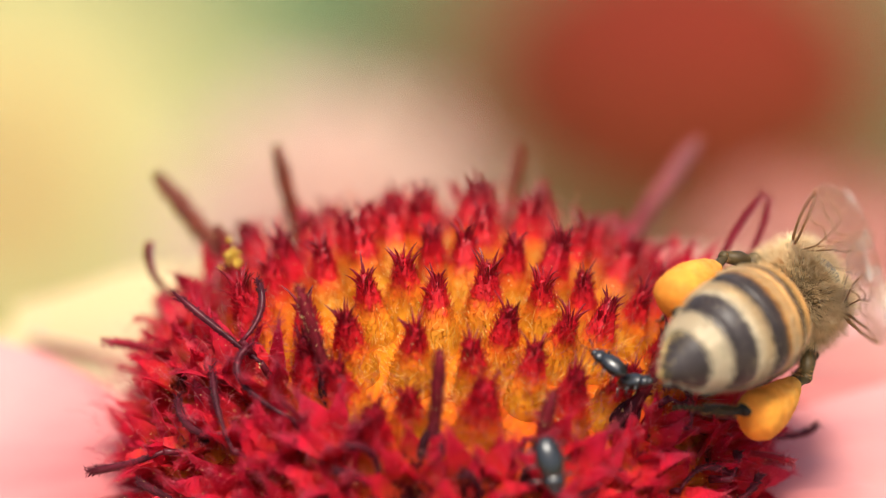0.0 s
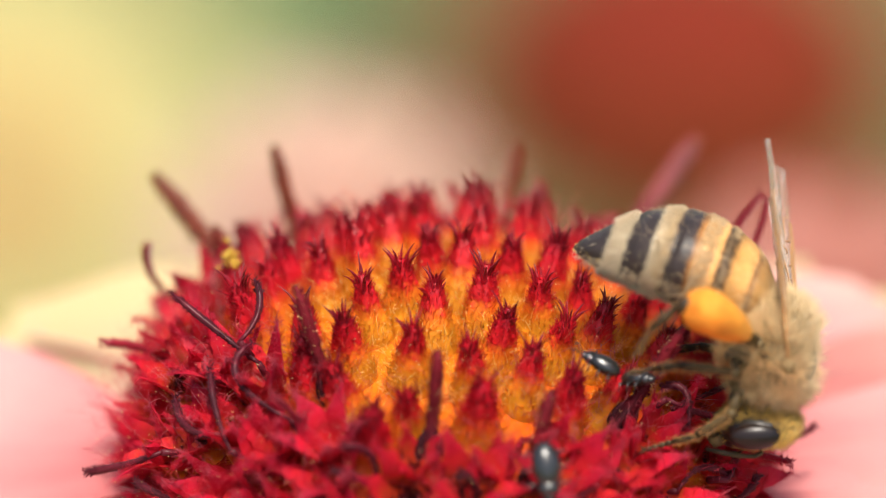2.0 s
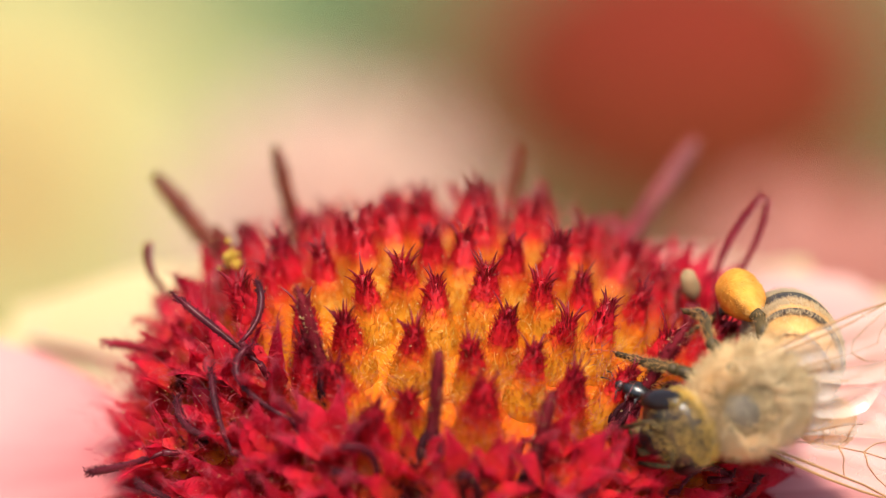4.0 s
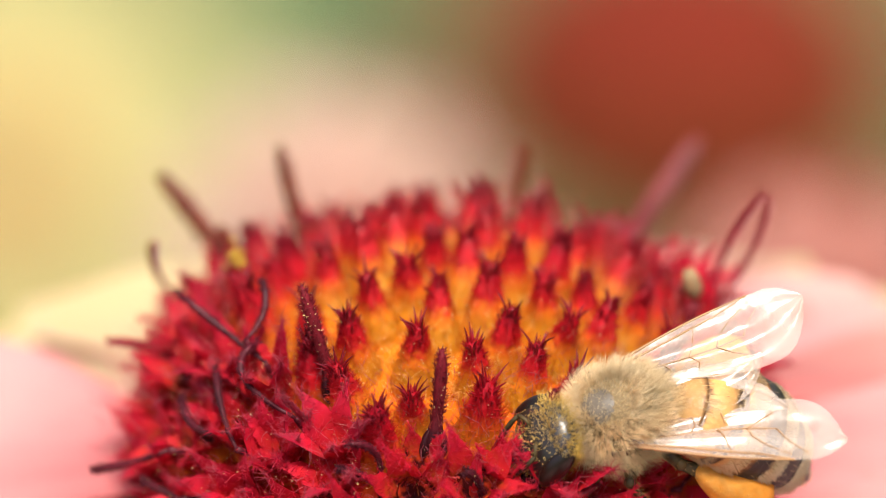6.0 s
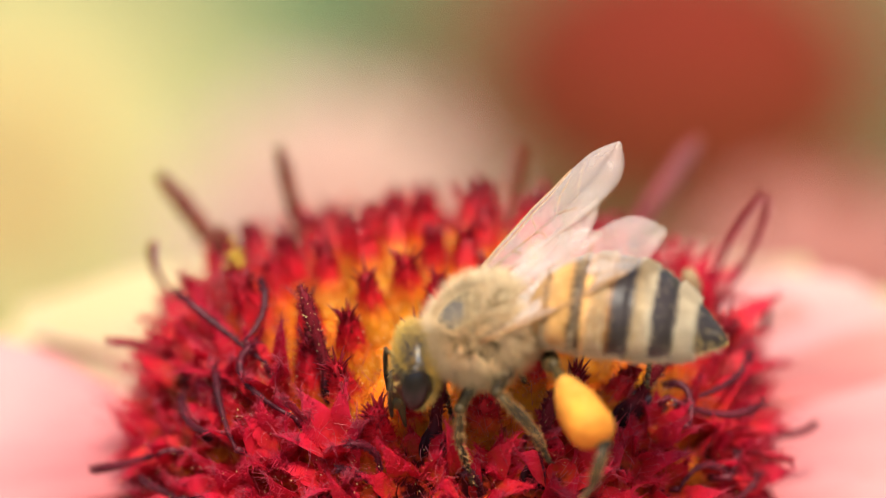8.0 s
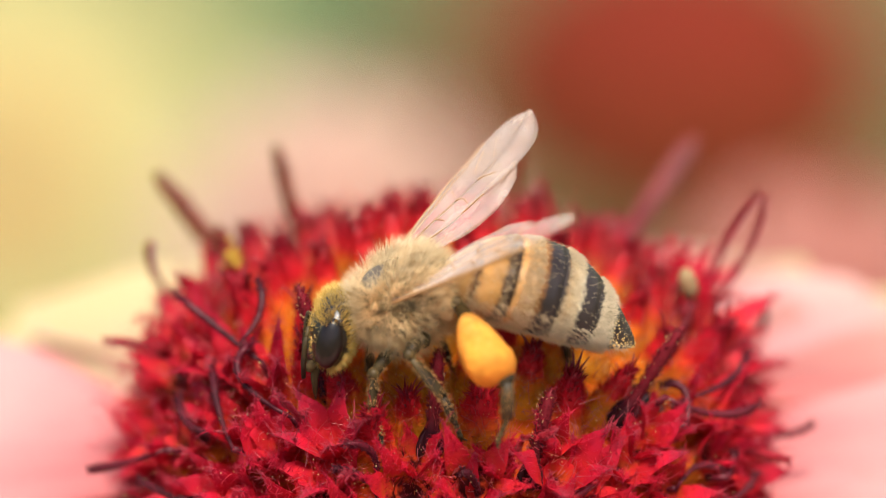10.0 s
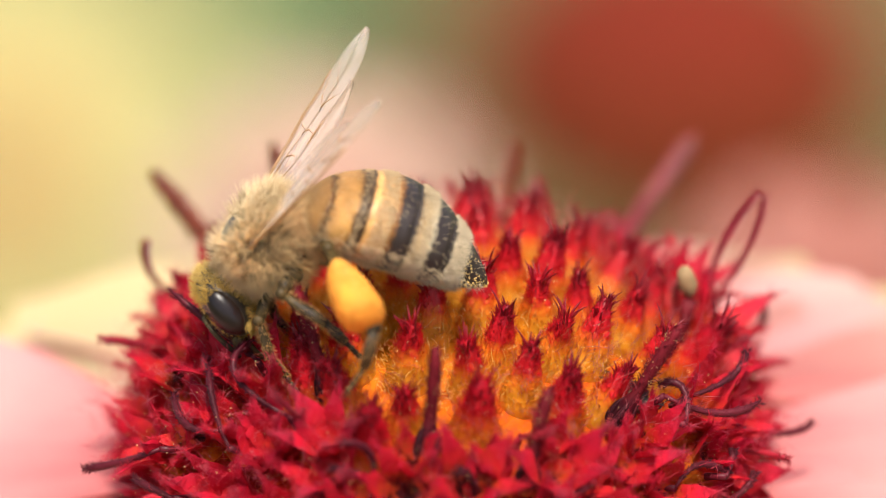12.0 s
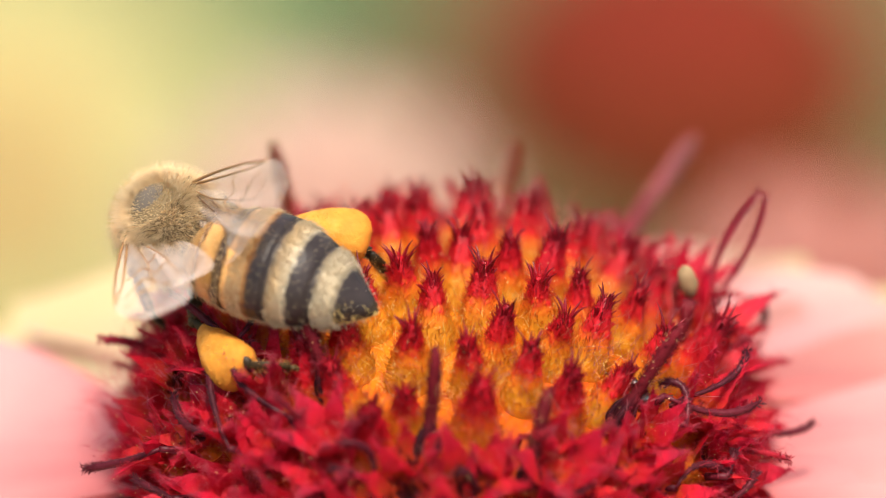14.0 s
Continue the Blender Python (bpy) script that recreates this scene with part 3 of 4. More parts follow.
def curl(tip, mid, foot, mat=M_STYLE, label="curled dark purple style branch"):
    foot, tip, mid = Vector(foot), Vector(tip), Vector(mid)
    root = foot - on_dome(foot.x * 0.93, foot.y * 0.93)[1] * 0.9
    g = style_geo(int(abs(tip[0] * 100 + tip[1] * 7)), Vector(tip) - root, Vector(mid) - root, foot - root)
    g.tube([foot - root, (foot - root) * 0.5, (0, 0, 0)], [0.13, 0.14, 0.16], 8)
    part("style_branch", g, mat, flower, label, Matrix.Translation(root * MM))


column((-10.8, 10.0, 6.4), (-6.8, 7.3, 2.5), M_COLUMN_RED, 1.4, "bristly red-brown stamen column")
column((-8.4, 5.9, 6.4), (-7.5, 5.9, 4.3), M_COLUMN_RED, 1.1, "bristly red-brown stamen column")
column((-6.3, 9.5, 8.0), (-4.9, 8.1, 3.1), M_COLUMN_RED, 1.1, "bristly red-brown stamen column")
column((-5.2, -4.8, 9.6), (-4.0, -5.7, 5.8))
column((0.3, -7.7, 8.5), (-0.3, -8.4, 5.1))
column((4.0, -8.5, 7.3), (3.4, -9.1, 4.1))
column((9.8, 15.8, 5.0), (6.6, 10.8, 2.5), M_COLUMN_ROSE, 1.35, "thick faded rose stamen column")
column((2.7, 15.7, 4.6), (2.1, 9.8, 2.5), M_COLUMN_RED, 1.1, "bristly red-brown stamen column")
column((9.0, -5.1, 8.1), (6.9, -5.7, 4.7))
curl((12.1, 4.4, 8.6), (10.7, 4.0, 6.5), (9.9, 3.2, 4.1), M_STYLE_RED, "looped wine-red style branch")
curl((12.3, 4.5, 8.4), (11.6, 3.9, 6.3), (10.0, 3.3, 4.1), M_STYLE_RED, "looped wine-red style branch")
curl((12.2, 4.6, 2.6), (12.0, 5.0, 3.7), (10.4, 5.2, 2.4))
curl((-9.9, -2.0, 7.9), (-8.2, -3.1, 6.9), (-6.6, -4.4, 6.2))
curl((-6.8, -2.2, 8.6), (-6.6, -3.2, 7.8), (-7.3, -4.2, 7.0))
curl((-6.8, -4.4, 7.1), (-7.4, -5.7, 6.3), (-5.4, -7.5, 5.5))
curl((-9.7, -4.5, 4.9), (-9.2, -5.9, 4.3), (-8.0, -6.9, 4.6))
curl((-8.4, -4.4, 6.1), (-8.2, -6.0, 5.2), (-7.6, -7.7, 4.3))
curl((-13.1, -4.7, 1.8), (-11.8, -5.0, 2.2), (-10.2, -5.4, 3.0))
curl((-11.2, -5.8, 2.0), (-10.6, -6.3, 1.9), (-9.7, -7.0, 1.8))
curl((12.0, -4.4, 4.5), (10.4, -5.2, 4.4), (8.4, -5.5, 5.3))
curl((8.2, -5.0, 5.5), (9.1, -5.1, 5.4), (9.2, -6.2, 4.5))
curl((11.5, -2.3, 5.5), (10.9, -3.3, 4.9), (9.3, -4.5, 4.7))
curl((10.8, -6.1, 2.3), (9.7, -6.4, 2.9), (8.8, -7.3, 2.4))
curl((11.0, -5.2, 2.9), (10.9, -5.6, 2.6), (10.7, -6.4, 2.4))
curl((11.8, -5.3, 2.0), (11.4, -5.9, 1.6), (10.7, -6.7, 1.5))
curl((14.1, -0.4, 1.4), (12.8, -1.1, 1.3), (10.9, -2.6, 2.5))
curl((-10.9, 5.2, 6.1), (-10.8, 5.2, 4.9), (-10.1, 5.2, 3.9), M_COLUMN_ROSE, "faded rose style branch")
curl((-3.6, -9.9, 5.7), (-2.5, -9.5, 5.2), (-2.3, -9.7, 3.8))
curl((-3.9, -10.3, 4.9), (-3.1, -9.9, 4.5), (-2.4, -9.7, 3.8))
curl((0.8, -10.5, 4.9), (1.2, -10.2, 4.5), (1.5, -10.0, 3.7))
pollen_cuff((-7.8, 2.8, 6.5))
g = Geo()                                # a faded anther on its dark stalk
g.tube([(8.8, 0.4, 3.2), (9.3, 0.7, 5.4), (9.42, 0.8, 5.9)], [0.2, 0.24, 0.3], 10)
anther = part("anther", g, M_COLUMN, flower, "withered anther with a cream tip")
g = Geo()
g.ball((9.33, 1.15, 6.5), (0.36, 0.34, 0.66), 12, 16, Matrix.Rotation(radians(-12), 3, "Y"), 0.15, 5)
part("anther_tip", g, M_CREAM, anther, "cream anther tip")
for i in range(14):                      # lesser styles all round the rim
    a = 2 * math.pi * (i + rnd.uniform(-0.4, 0.4)) / 14
    r = rnd.uniform(8.2, 11.2)
    p, n = on_dome(r * math.cos(a) * 0.95, r * math.sin(a) * 0.95, 1.2)
    out = (n + jitter(0.7)).normalized()
    curl(p + out * rnd.uniform(1.6, 3.0) + jitter(0.8), p + out * 1.2, p, M_STYLE_RED, "thin wine-red style branch")

g = Geo()
for i in range(2600):                     # loose pollen
    a, r = rnd.uniform(0, 6.28), 11 * math.sqrt(rnd.random())
    p, n = on_dome(r * math.cos(a), r * math.sin(a), rnd.uniform(0.9, 2.6))
    g.ball(p, [rnd.uniform(0.009, 0.024)] * 3, 3, 5)
tagged(part("pollen", g, M_POLLEN, flower), kind="stuff")

for core in (True, False):               # long fine hairs all over the head
    g = Geo()
    for i in range(2200 if core else 3200):
        a, r = rnd.uniform(0, 6.28), (6.2 * math.sqrt(rnd.random()) if core else 11 * math.sqrt(rnd.uniform(0.25, 1)))
        p, n = on_dome(r * math.cos(a) + (0.9 if core else 0), r * math.sin(a) - (0.3 if core else 0), rnd.uniform(0.2, 1.3) if core else rnd.uniform(0.9, 2.5))
        g.strand(thread(rnd, p, n * rnd.uniform(0.5, 1.3) + jitter(0.6), (rnd.uniform(0.2, 0.42) if core else rnd.uniform(0.35, 0.95)), 0.6), (rnd.uniform(0.012, 0.018) if core else rnd.uniform(0.008, 0.015)))
    tagged(part("fuzz", g, M_FUZZ_GOLD if core else M_FUZZ_RED, flower, "fine golden hairs" if core else "fine crimson and pale pink hairs"), kind="stuff")

petal_sets = {(m, k): [petal_geo(i, k, 17.0, 0.06).mesh("ray_petal", m) for i in range(4)] for m, k in ((M_PETAL, 22), (M_PETAL_PALE, 16), (M_PETAL_TIP, 16), (M_PETAL, 16), (M_PETAL_DEEP, 11))}
for i in range(26):
    a = 360 * (i + 0.3) / 26 + rnd.uniform(-2, 2)
    kind, label = (M_PETAL, 22), "pink ray petal with a yellow lobed tip"
    if 15 < a < 92:
        kind, label = (M_PETAL, 16) if a < 46 else (M_PETAL_DEEP, 11), "short pink ray petal"
        if 33 < a < 48:
            kind, label = (M_PETAL_TIP, 16), "pink ray petal with a yellow lobed tip"
    elif 126 < a < 152:
        kind, label = (M_PETAL_PALE, 16), "ray petal fading from pink to creamy yellow"
    elif a < 172 and a > 92:
        kind = (M_PETAL, 16)
    rise = -7 if 92 < a < 165 else 2 + 8 * max(0, math.sin(radians(a))) if a > 92 else (-2 if a < 50 else -4) if a > 15 else 0.5
    part("ray_petal", petal_sets[kind][i % 4], None, flower, label,
         pose(0.0, 0.0, -0.0012 - 0.0003 * (i % 3), 0, 0, a) @ pose(0.0095, 0, 0, rnd.uniform(-3, 3), -rise + rnd.uniform(-2, 2), 0))

# ---- flowers behind ----
def background_flower(name, label, place, tilt, petal_mat, n, disc, disc_mat, size=1.0, lift=0.0):
    f = new(name)
    f.matrix_basis = Matrix.Translation(Vector(place)) @ pose(0, 0, 0, *tilt)
    tagged(f, label, "flower")
    g = Geo()
    g.ball((0, 0, 1.5), (disc, disc, disc * 0.75), 14, 28)
    heart = part("disc", g, disc_mat, f)
    shared = None
    for i in range(150):
        z = 1 - 1.5 * (i + 0.5) / 150
        a = i * 2.39996
        q = math.sqrt(max(0, 1 - z * z))
        way = Vector((q * math.cos(a), q * math.sin(a), z))
        if shared is None:
            h = Geo()
            h.tube([(0, 0, -0.4), (0, 0, 0.5), (0, 0, 1.2), (0, 0, 1.7)], [0.6, 0.65, 0.45, 0.1], 7)
            shared = h.mesh("disc_floret", disc_mat)
        part("disc_floret", shared, None, heart, "", upright((way.x * disc, way.y * disc, 1.5 + way.z * disc * 0.75), way))
    meshes = [petal_geo(50 + i, 22 * size, 11 * size, 0.05).mesh("ray_petal", petal_mat) for i in range(3)]
    for i in range(n):
        a = 360 * i / n + rnd.uniform(-5, 5)
        part("ray_petal", meshes[i % 3], None, f, "", pose(0, 0, -0.0005 * (i % 2), 0, 0, a) @ pose(disc * 0.8 * MM, 0, 0, rnd.uniform(-8, 8), -lift + rnd.uniform(-6, 4), 0))
    g = Geo()
    foot = f.matrix_basis.inverted() @ Vector((place[0] + 0.01, place[1] + 0.02, -0.002))
    foot = foot / MM
    g.tube([(0, 0, 0.5), (0, 0, -12), foot * 0.5 + Vector((0, 0, -6)), foot], [2.0, 1.6, 1.8, 2.2], 12)
    part("stem", g, M_GREEN, f)
    return f


background_flower("gaillardia_seed_head", "out-of-focus brown-red gaillardia head without petals behind the flower", (0.0147, 0.3373, 0.1398), (0, 0, 0), M_PETAL_RED, 0, 16.4, M_GLOBE)
background_flower("yellow_flower", "out-of-focus pale yellow flower behind the main flower", (-0.026, 0.2641, 0.1727), (58, 0, 0), M_PETAL_YELLOW, 15, 2.4, M_AMBER, 0.69)
background_flower("pink_flower", "out-of-focus deeper pink flower behind the main flower", (0.0175, 0.0925, 0.2546), (40, 0, 0), M_PETAL_ROSE, 13, 1.6, M_PETAL_ROSE, 0.33)
background_flower("pink_flower", "small out-of-focus pale pink flower behind the main flower", (-0.0051, 0.1122, 0.249), (50, 0, 0), M_PETAL_BLUSH, 13, 1.6, M_PETAL_BLUSH, 0.33)


def build_foliage():
    g = Geo()
    r = random.Random(11)
    for i in range(4200):
        d, t = 2600 * math.sqrt(r.uniform(0.03, 1)), r.uniform(0, 6.28)
        x, y = d * math.cos(t), d * math.sin(t)
        if noise.noise((x * 0.004, y * 0.004, 3)) < -0.25:
            continue
        h = r.uniform(40, 190)
        a = r.uniform(0, 6.28)
        o = Vector((math.cos(a), math.sin(a), 0))
        s = Vector((-o.y, o.x, 0))
        w = r.uniform(4, 11)
        p = Vector((x, y, -2))
        rows = []
        for k in range(5):
            f = k / 4
            c = p + Vector((0, 0, h * f)) + o * (h * 0.5 * f * f)
            half = w * math.sin(math.pi * (0.12 + 0.86 * f))
            rows += [c - s * half, c + Vector((0, 0, -0.15 * half)), c + s * half]
        g.add(rows, [(k * 3 + j, k * 3 + j + 1, k * 3 + j + 4, k * 3 + j + 3) for k in range(4) for j in range(2)])
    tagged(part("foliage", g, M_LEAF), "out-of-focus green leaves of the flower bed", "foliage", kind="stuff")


build_foliage()



# ---- the honeybee ----
def build_bee():
    bee = new("honeybee")
    tagged(bee, "tan furry honeybee with dark bands and orange pollen loads", "bee")
    r = random.Random(3)
    # thorax
    g = Geo()
    g.ball((0, 0, 0), (1.85, 1.62, 1.55), 16, 24)
    g.ball((-1.15, 0, 0.75), (0.6, 0.95, 0.5), 8, 14)
    g.tube([(-1.4, 0, 0.05), (-1.75, 0, 0.1), (-2.1, 0, 0.1)], [0.9, 0.55, 0.6], 12)
    g.tube([(1.2, 0, -0.1), (1.7, 0, -0.15), (2.1, 0, -0.3)], [0.8, 0.5, 0.6], 12)
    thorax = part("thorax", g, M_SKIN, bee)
    g = Geo()
    for i in range(17000):
        th = math.acos(r.uniform(-1, 1))
        a = r.uniform(0, 6.283)
        n = Vector((math.sin(th) * math.cos(a), math.sin(th) * math.sin(a), math.cos(th)))
        p = Vector((n.x * 1.85, n.y * 1.62, n.z * 1.55))
        bare = (p - Vector((0.3, 0, 1.5))).length + 0.25 * noise.noise(p * 2.1)
        bald = bare < 0.95
        if bald and r.random() < 0.85 - 0.35 * bare:
            continue
        side = Vector((p.x, abs(p.y), p.z)) + noise.noise_vector(p * 3) * 0.15
        if ((side - Vector((-0.1, 1.4, 0.35))).length < 0.42 or (side - Vector((-0.5, 1.15, -0.85))).length < 0.55) and r.random() < 0.85:
            continue                     # dark cuticle shows at the wing roots and hips
        clump = noise.noise_vector(p * 4.5) * 0.36
        way = n + Vector((-0.25, 0, 0.0)) + clump + Vector((r.uniform(-.22, .22), r.uniform(-.22, .22), r.uniform(-.22, .22)))
        g.hair(p * 0.98, way, r.uniform(0.45, 1.0) * (0.22 + 0.2 * bare if bald else 1), 0.0095, Vector((-0.08, 0, r.uniform(-0.1, 0.1))))
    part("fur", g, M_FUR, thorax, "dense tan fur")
    g = Geo()
    g.ball((0.3, 0, 0.82), (1.1, 0.98, 0.77), 12, 24)
    part("thorax_shield", g, M_SHIELD, thorax, "bare grey back plate")
    # head
    g = Geo()
    g.ball(HEAD_AT, (0.85, 1.62, 1.45), 14, 22)
    g.ball((HEAD_AT[0] + 0.35, 0, HEAD_AT[2] - 0.75), (0.55, 0.75, 0.8), 10, 16)
    head = part("head", g, M_BLACK, bee, "black head with a pollen-dusted face", Matrix.Translation(Vector(HEAD_JOINT) * MM))
    for s in (1, -1):
        g = Geo()
        g.ball((HEAD_AT[0] + 0.1, 1.32 * s, HEAD_AT[2] + 0.05), (0.52, 0.40, 0.98), 14, 20, Matrix.Rotation(radians(10 * s), 3, "X"))
        part("compound_eye", g, M_EYE, head, "glossy black compound eye")
        g = Geo()
        x, z = HEAD_AT[0] + 0.75, HEAD_AT[2] + 0.1
        g.tube([(x, 0.35 * s, z), (x + 0.2, 0.6 * s, z + 0.05), (x + 0.22, 0.95 * s, z - 0.15)], [0.09, 0.08, 0.09], 8)
        g.tube([(x + 0.22, 0.95 * s, z - 0.15), (x + 0.2, 0.95 * s, z - 0.6), (x + 0.12, 0.85 * s, z - 1.3), (x, 0.75 * s, z - 1.95)], [0.08, 0.1, 0.11, 0.08], 8)
        part("antenna", g, M_LEG, head, "elbowed dark antenna")
        g = Geo()
        g.tube([(HEAD_AT[0] + 0.4, 0.45 * s, HEAD_AT[2] - 1.2), (HEAD_AT[0] + 0.6, 0.4 * s, HEAD_AT[2] - 1.6), (HEAD_AT[0] + 0.55, 0.1 * s, HEAD_AT[2] - 1.85)], [0.22, 0.2, 0.06], 8)
        part("mandible", g, M_SKIN, head)
    g = Geo()
    g.tube([(HEAD_AT[0] + 0.35, 0, HEAD_AT[2] - 1.4), (HEAD_AT[0] + 0.3, 0, HEAD_AT[2] - 2.2), (HEAD_AT[0] + 0.1, 0, HEAD_AT[2] - 3.0)], [0.2, 0.14, 0.05], 8)
    part("proboscis", g, M_SKIN, head)
    g = Geo()
    for i in range(9500):
        th, a = math.acos(r.uniform(-1, 1)), r.uniform(0, 6.283)
        n = Vector((math.sin(th) * math.cos(a), math.sin(th) * math.sin(a), math.cos(th)))
        back = n.z > 0.45 or n.x < -0.1
        if abs(n.y) > (0.8 if back else 0.5) and n.x > -0.6 or r.random() < (0.42 if back else 0.8):
            continue
        p = Vector(HEAD_AT) + Vector((n.x * 0.85, n.y * 1.62, n.z * 1.45))
        g.hair(p, n + Vector((r.uniform(-.4, .4), r.uniform(-.4, .4), r.uniform(-.2, .5))), r.uniform(0.12, 0.26) * (1.6 if back else 0.9), 0.0095, Vector((0, 0, r.uniform(-0.05, 0.05))))
    part("face_fur", g, M_FACE, head, "short yellow pollen-dusted fur")
    g = Geo()
    for i in range(260):
        a, b = r.gauss(0, 0.5), r.gauss(0.25, 0.45)
        n = Vector((math.cos(a) * math.cos(b), math.sin(a) * math.cos(b), math.sin(b)))
        g.ball(Vector(HEAD_AT) + Vector((n.x * 0.9, n.y * 1.68, n.z * 1.5)), [r.uniform(0.01, 0.026)] * 3, 3, 5)
    tagged(part("pollen_dust", g, M_POLLEN, head, "yellow pollen dust"), kind="stuff")
    # abdomen, a little flattened
    FLAT = 0.82
    prof = [(0.0, 0.45), (0.04, 0.9), (0.1, 1.42), (0.18, 1.78), (0.3, 2.0), (0.42, 2.07), (0.55, 2.0), (0.67, 1.78), (0.78, 1.4), (0.88, 0.9), (0.95, 0.45), (1.0, 0.08)]

    def rad(s):
        for (a, ra), (b, rb) in zip(prof, prof[1:]):
            if s <= b:
                return ra + (rb - ra) * (s - a) / (b - a)
        return prof[-1][1]

    def centre(s):
        return Vector((-7.7 * s, 0, 0.85 * math.sin(math.pi * s) - 0.35 * s))

    def ring(s, grow):
        c, k = centre(s), rad(s) + grow
        return [c + Vector((0, k * math.cos(a), FLAT * k * math.sin(a))) for a in (2 * math.pi * j / 32 for j in range(32))]

    def shell(s0, s1, lift, steps=7):
        verts = []
        for i in range(steps + 1):
            s = s0 + (s1 - s0) * i / steps
            verts += ring(s, lift + 0.05 * (i / steps))
        verts += ring(s1, -0.06)
        n = steps + 2
        g = Geo()
        g.add(verts, [(i * 32 + j, (i + 1) * 32 + j, (i + 1) * 32 + (j + 1) % 32, i * 32 + (j + 1) % 32) for i in range(n - 1) for j in range(32)])
        return g

    g = shell(0.0, 1.0, -0.05, 24)
    abdomen = part("abdomen", g, M_BANDS, bee, "tapered abdomen in cream, amber and black bands", Matrix.Translation(Vector(ABDOMEN_JOINT) * MM))
    cuts = [0.0, 0.125, 0.30, 0.525, 0.73, 0.845, 0.985]
    for a, b in zip(cuts, cuts[1:]):
        part("abdomen_segment", shell(max(0, a - 0.02), b, 0.02), M_BANDS, abdomen)
    g = Geo()
    for i in range(26000):
        s, a = r.uniform(0.02, 0.97), r.uniform(0, 6.283)
        edge = s + 0.012 * noise.noise((math.cos(a) * 3, math.sin(a) * 3, s * 9))
        if s > 0.84 and r.random() < 0.8:
            continue
        band = any(lo < edge < hi for lo, hi in ((0.0, 0.11), (0.25, 0.285), (0.33, 0.41), (0.54, 0.625), (0.745, 0.84)))
        under = math.sin(a) < -0.25
        if not band and r.random() < (0.55 if under else 0.94):
            continue
        k = rad(s) + 0.04
        n = Vector((0, math.cos(a), math.sin(a)))
        p = centre(s) + Vector((0, k * n.y, FLAT * k * n.z))
        long = (0.55 if s < 0.12 else 0.26 if under else 0.2) * r.uniform(0.6, 1.4)
        g.hair(p, n * r.uniform(0.35, 0.9) + Vector((-1, 0, 0)) + Vector((0, r.uniform(-.3, .3), r.uniform(-.3, .3))), long, 0.0095 if band else 0.0065, Vector((0, 0, -0.03)))
    part("abdomen_fur", g, M_PALE, abdomen, "short pale fur in rings")
    g = Geo()
    for i in range(260):
        s, a = r.uniform(0.84, 1.0), r.gauss(-0.9, 0.9)
        k = rad(s) + 0.05
        g.ball(centre(s) + Vector((0, k * math.cos(a), FLAT * k * math.sin(a))), [r.uniform(0.012, 0.036)] * 3, 3, 5)
    tagged(part("pollen_dust", g, M_POLLEN, abdomen, "yellow pollen dust"), kind="stuff")
    # wings
    wings = {}
    for s, name in ((1, "wing"), (-1, "wing")):
        d = Vector((-6.6, 4.3 * s, 2.6)).normalized()
        c = Vector((-0.35, -0.85 * s, -0.15))
        c = (c - d * c.dot(d)).normalized()
        n = d.cross(c)

        def at(u, v, w=0.0):
            return d * u + c * v + n * w

        def ripple(u, v, seed):
            return 0.1 * math.sin(v * 15 + u * 3) * (0.3 + v) + 0.12 * noise.noise((u * 5, v * 4, seed)) + 0.25 * u * u

        def membrane(length, lead, trail, seed):
            g = Geo()
            nu, nv = 22, 9
            verts = []
            for i in range(nu + 1):
                u = i / nu
                for j in range(nv + 1):
                    v = j / nv
                    lo, hi = lead(u), trail(u)
                    verts.append(at(length * u, lo + (hi - lo) * v, ripple(u, v, seed)))
            g.add(verts, [(i * (nv + 1) + j, (i + 1) * (nv + 1) + j, (i + 1) * (nv + 1) + j + 1, i * (nv + 1) + j + 1) for i in range(nu) for j in range(nv)])
            return g

        def fore_lead(u):
            return -0.25 * math.sin(u * math.pi) + 0.55 * max(0, u - 0.85) / 0.15 * max(0, u - 0.85) / 0.15 * 1.4

        def fore_trail(u):
            return 0.25 + 2.45 * math.sin(min(1, u / 0.78) * math.pi / 2) ** 1.3 - 1.75 * (max(0, u - 0.78) / 0.22) ** 2.2

        def hind_lead(u):
            return 0.3 + 1.75 * u ** 0.8

        def hind_trail(u):
            return 0.55 + 2.9 * math.sin(min(1, u / 0.7) * math.pi / 2) - 1.35 * (max(0, u - 0.7) / 0.3) ** 2

        g = membrane(8.3, fore_lead, fore_trail, 1)
        fore = part(name, g, M_WING, bee, "translucent veined wing, half raised", Matrix.Translation(Vector((WING_JOINT[0], WING_JOINT[1] * s, WING_JOINT[2])) * MM))
        part("hindwing", membrane(6.0, hind_lead, hind_trail, 2), M_WING, fore, "smaller translucent hindwing")
        def fine(points):
            return [points[0]] + [(a[0] + (b[0] - a[0]) * k / 3, a[1] + (b[1] - a[1]) * k / 3) for a, b in zip(points, points[1:]) for k in (1, 2, 3)]

        def vein(points, w):
            g = Geo()
            g.tube([at(u * 8.3, v, 0.02 + ripple(u, (v - fore_lead(u)) / (fore_trail(u) - fore_lead(u)), 1)) for u, v in fine(points)], [0.85 * w * (1 - 0.5 * i / (3 * len(points) - 2)) for i in range(3 * len(points) - 2)], 6)
            part("wing_vein", g, M_VEIN, fore)

        vein([(0, 0), (0.2, fore_lead(0.2)), (0.4, fore_lead(0.4)), (0.6, fore_lead(0.6)), (0.78, fore_lead(0.78))], 0.085)
        vein([(0, 0.05), (0.2, 0.08), (0.45, 0.05), (0.6, 0.02), (0.78, fore_lead(0.78))], 0.07)
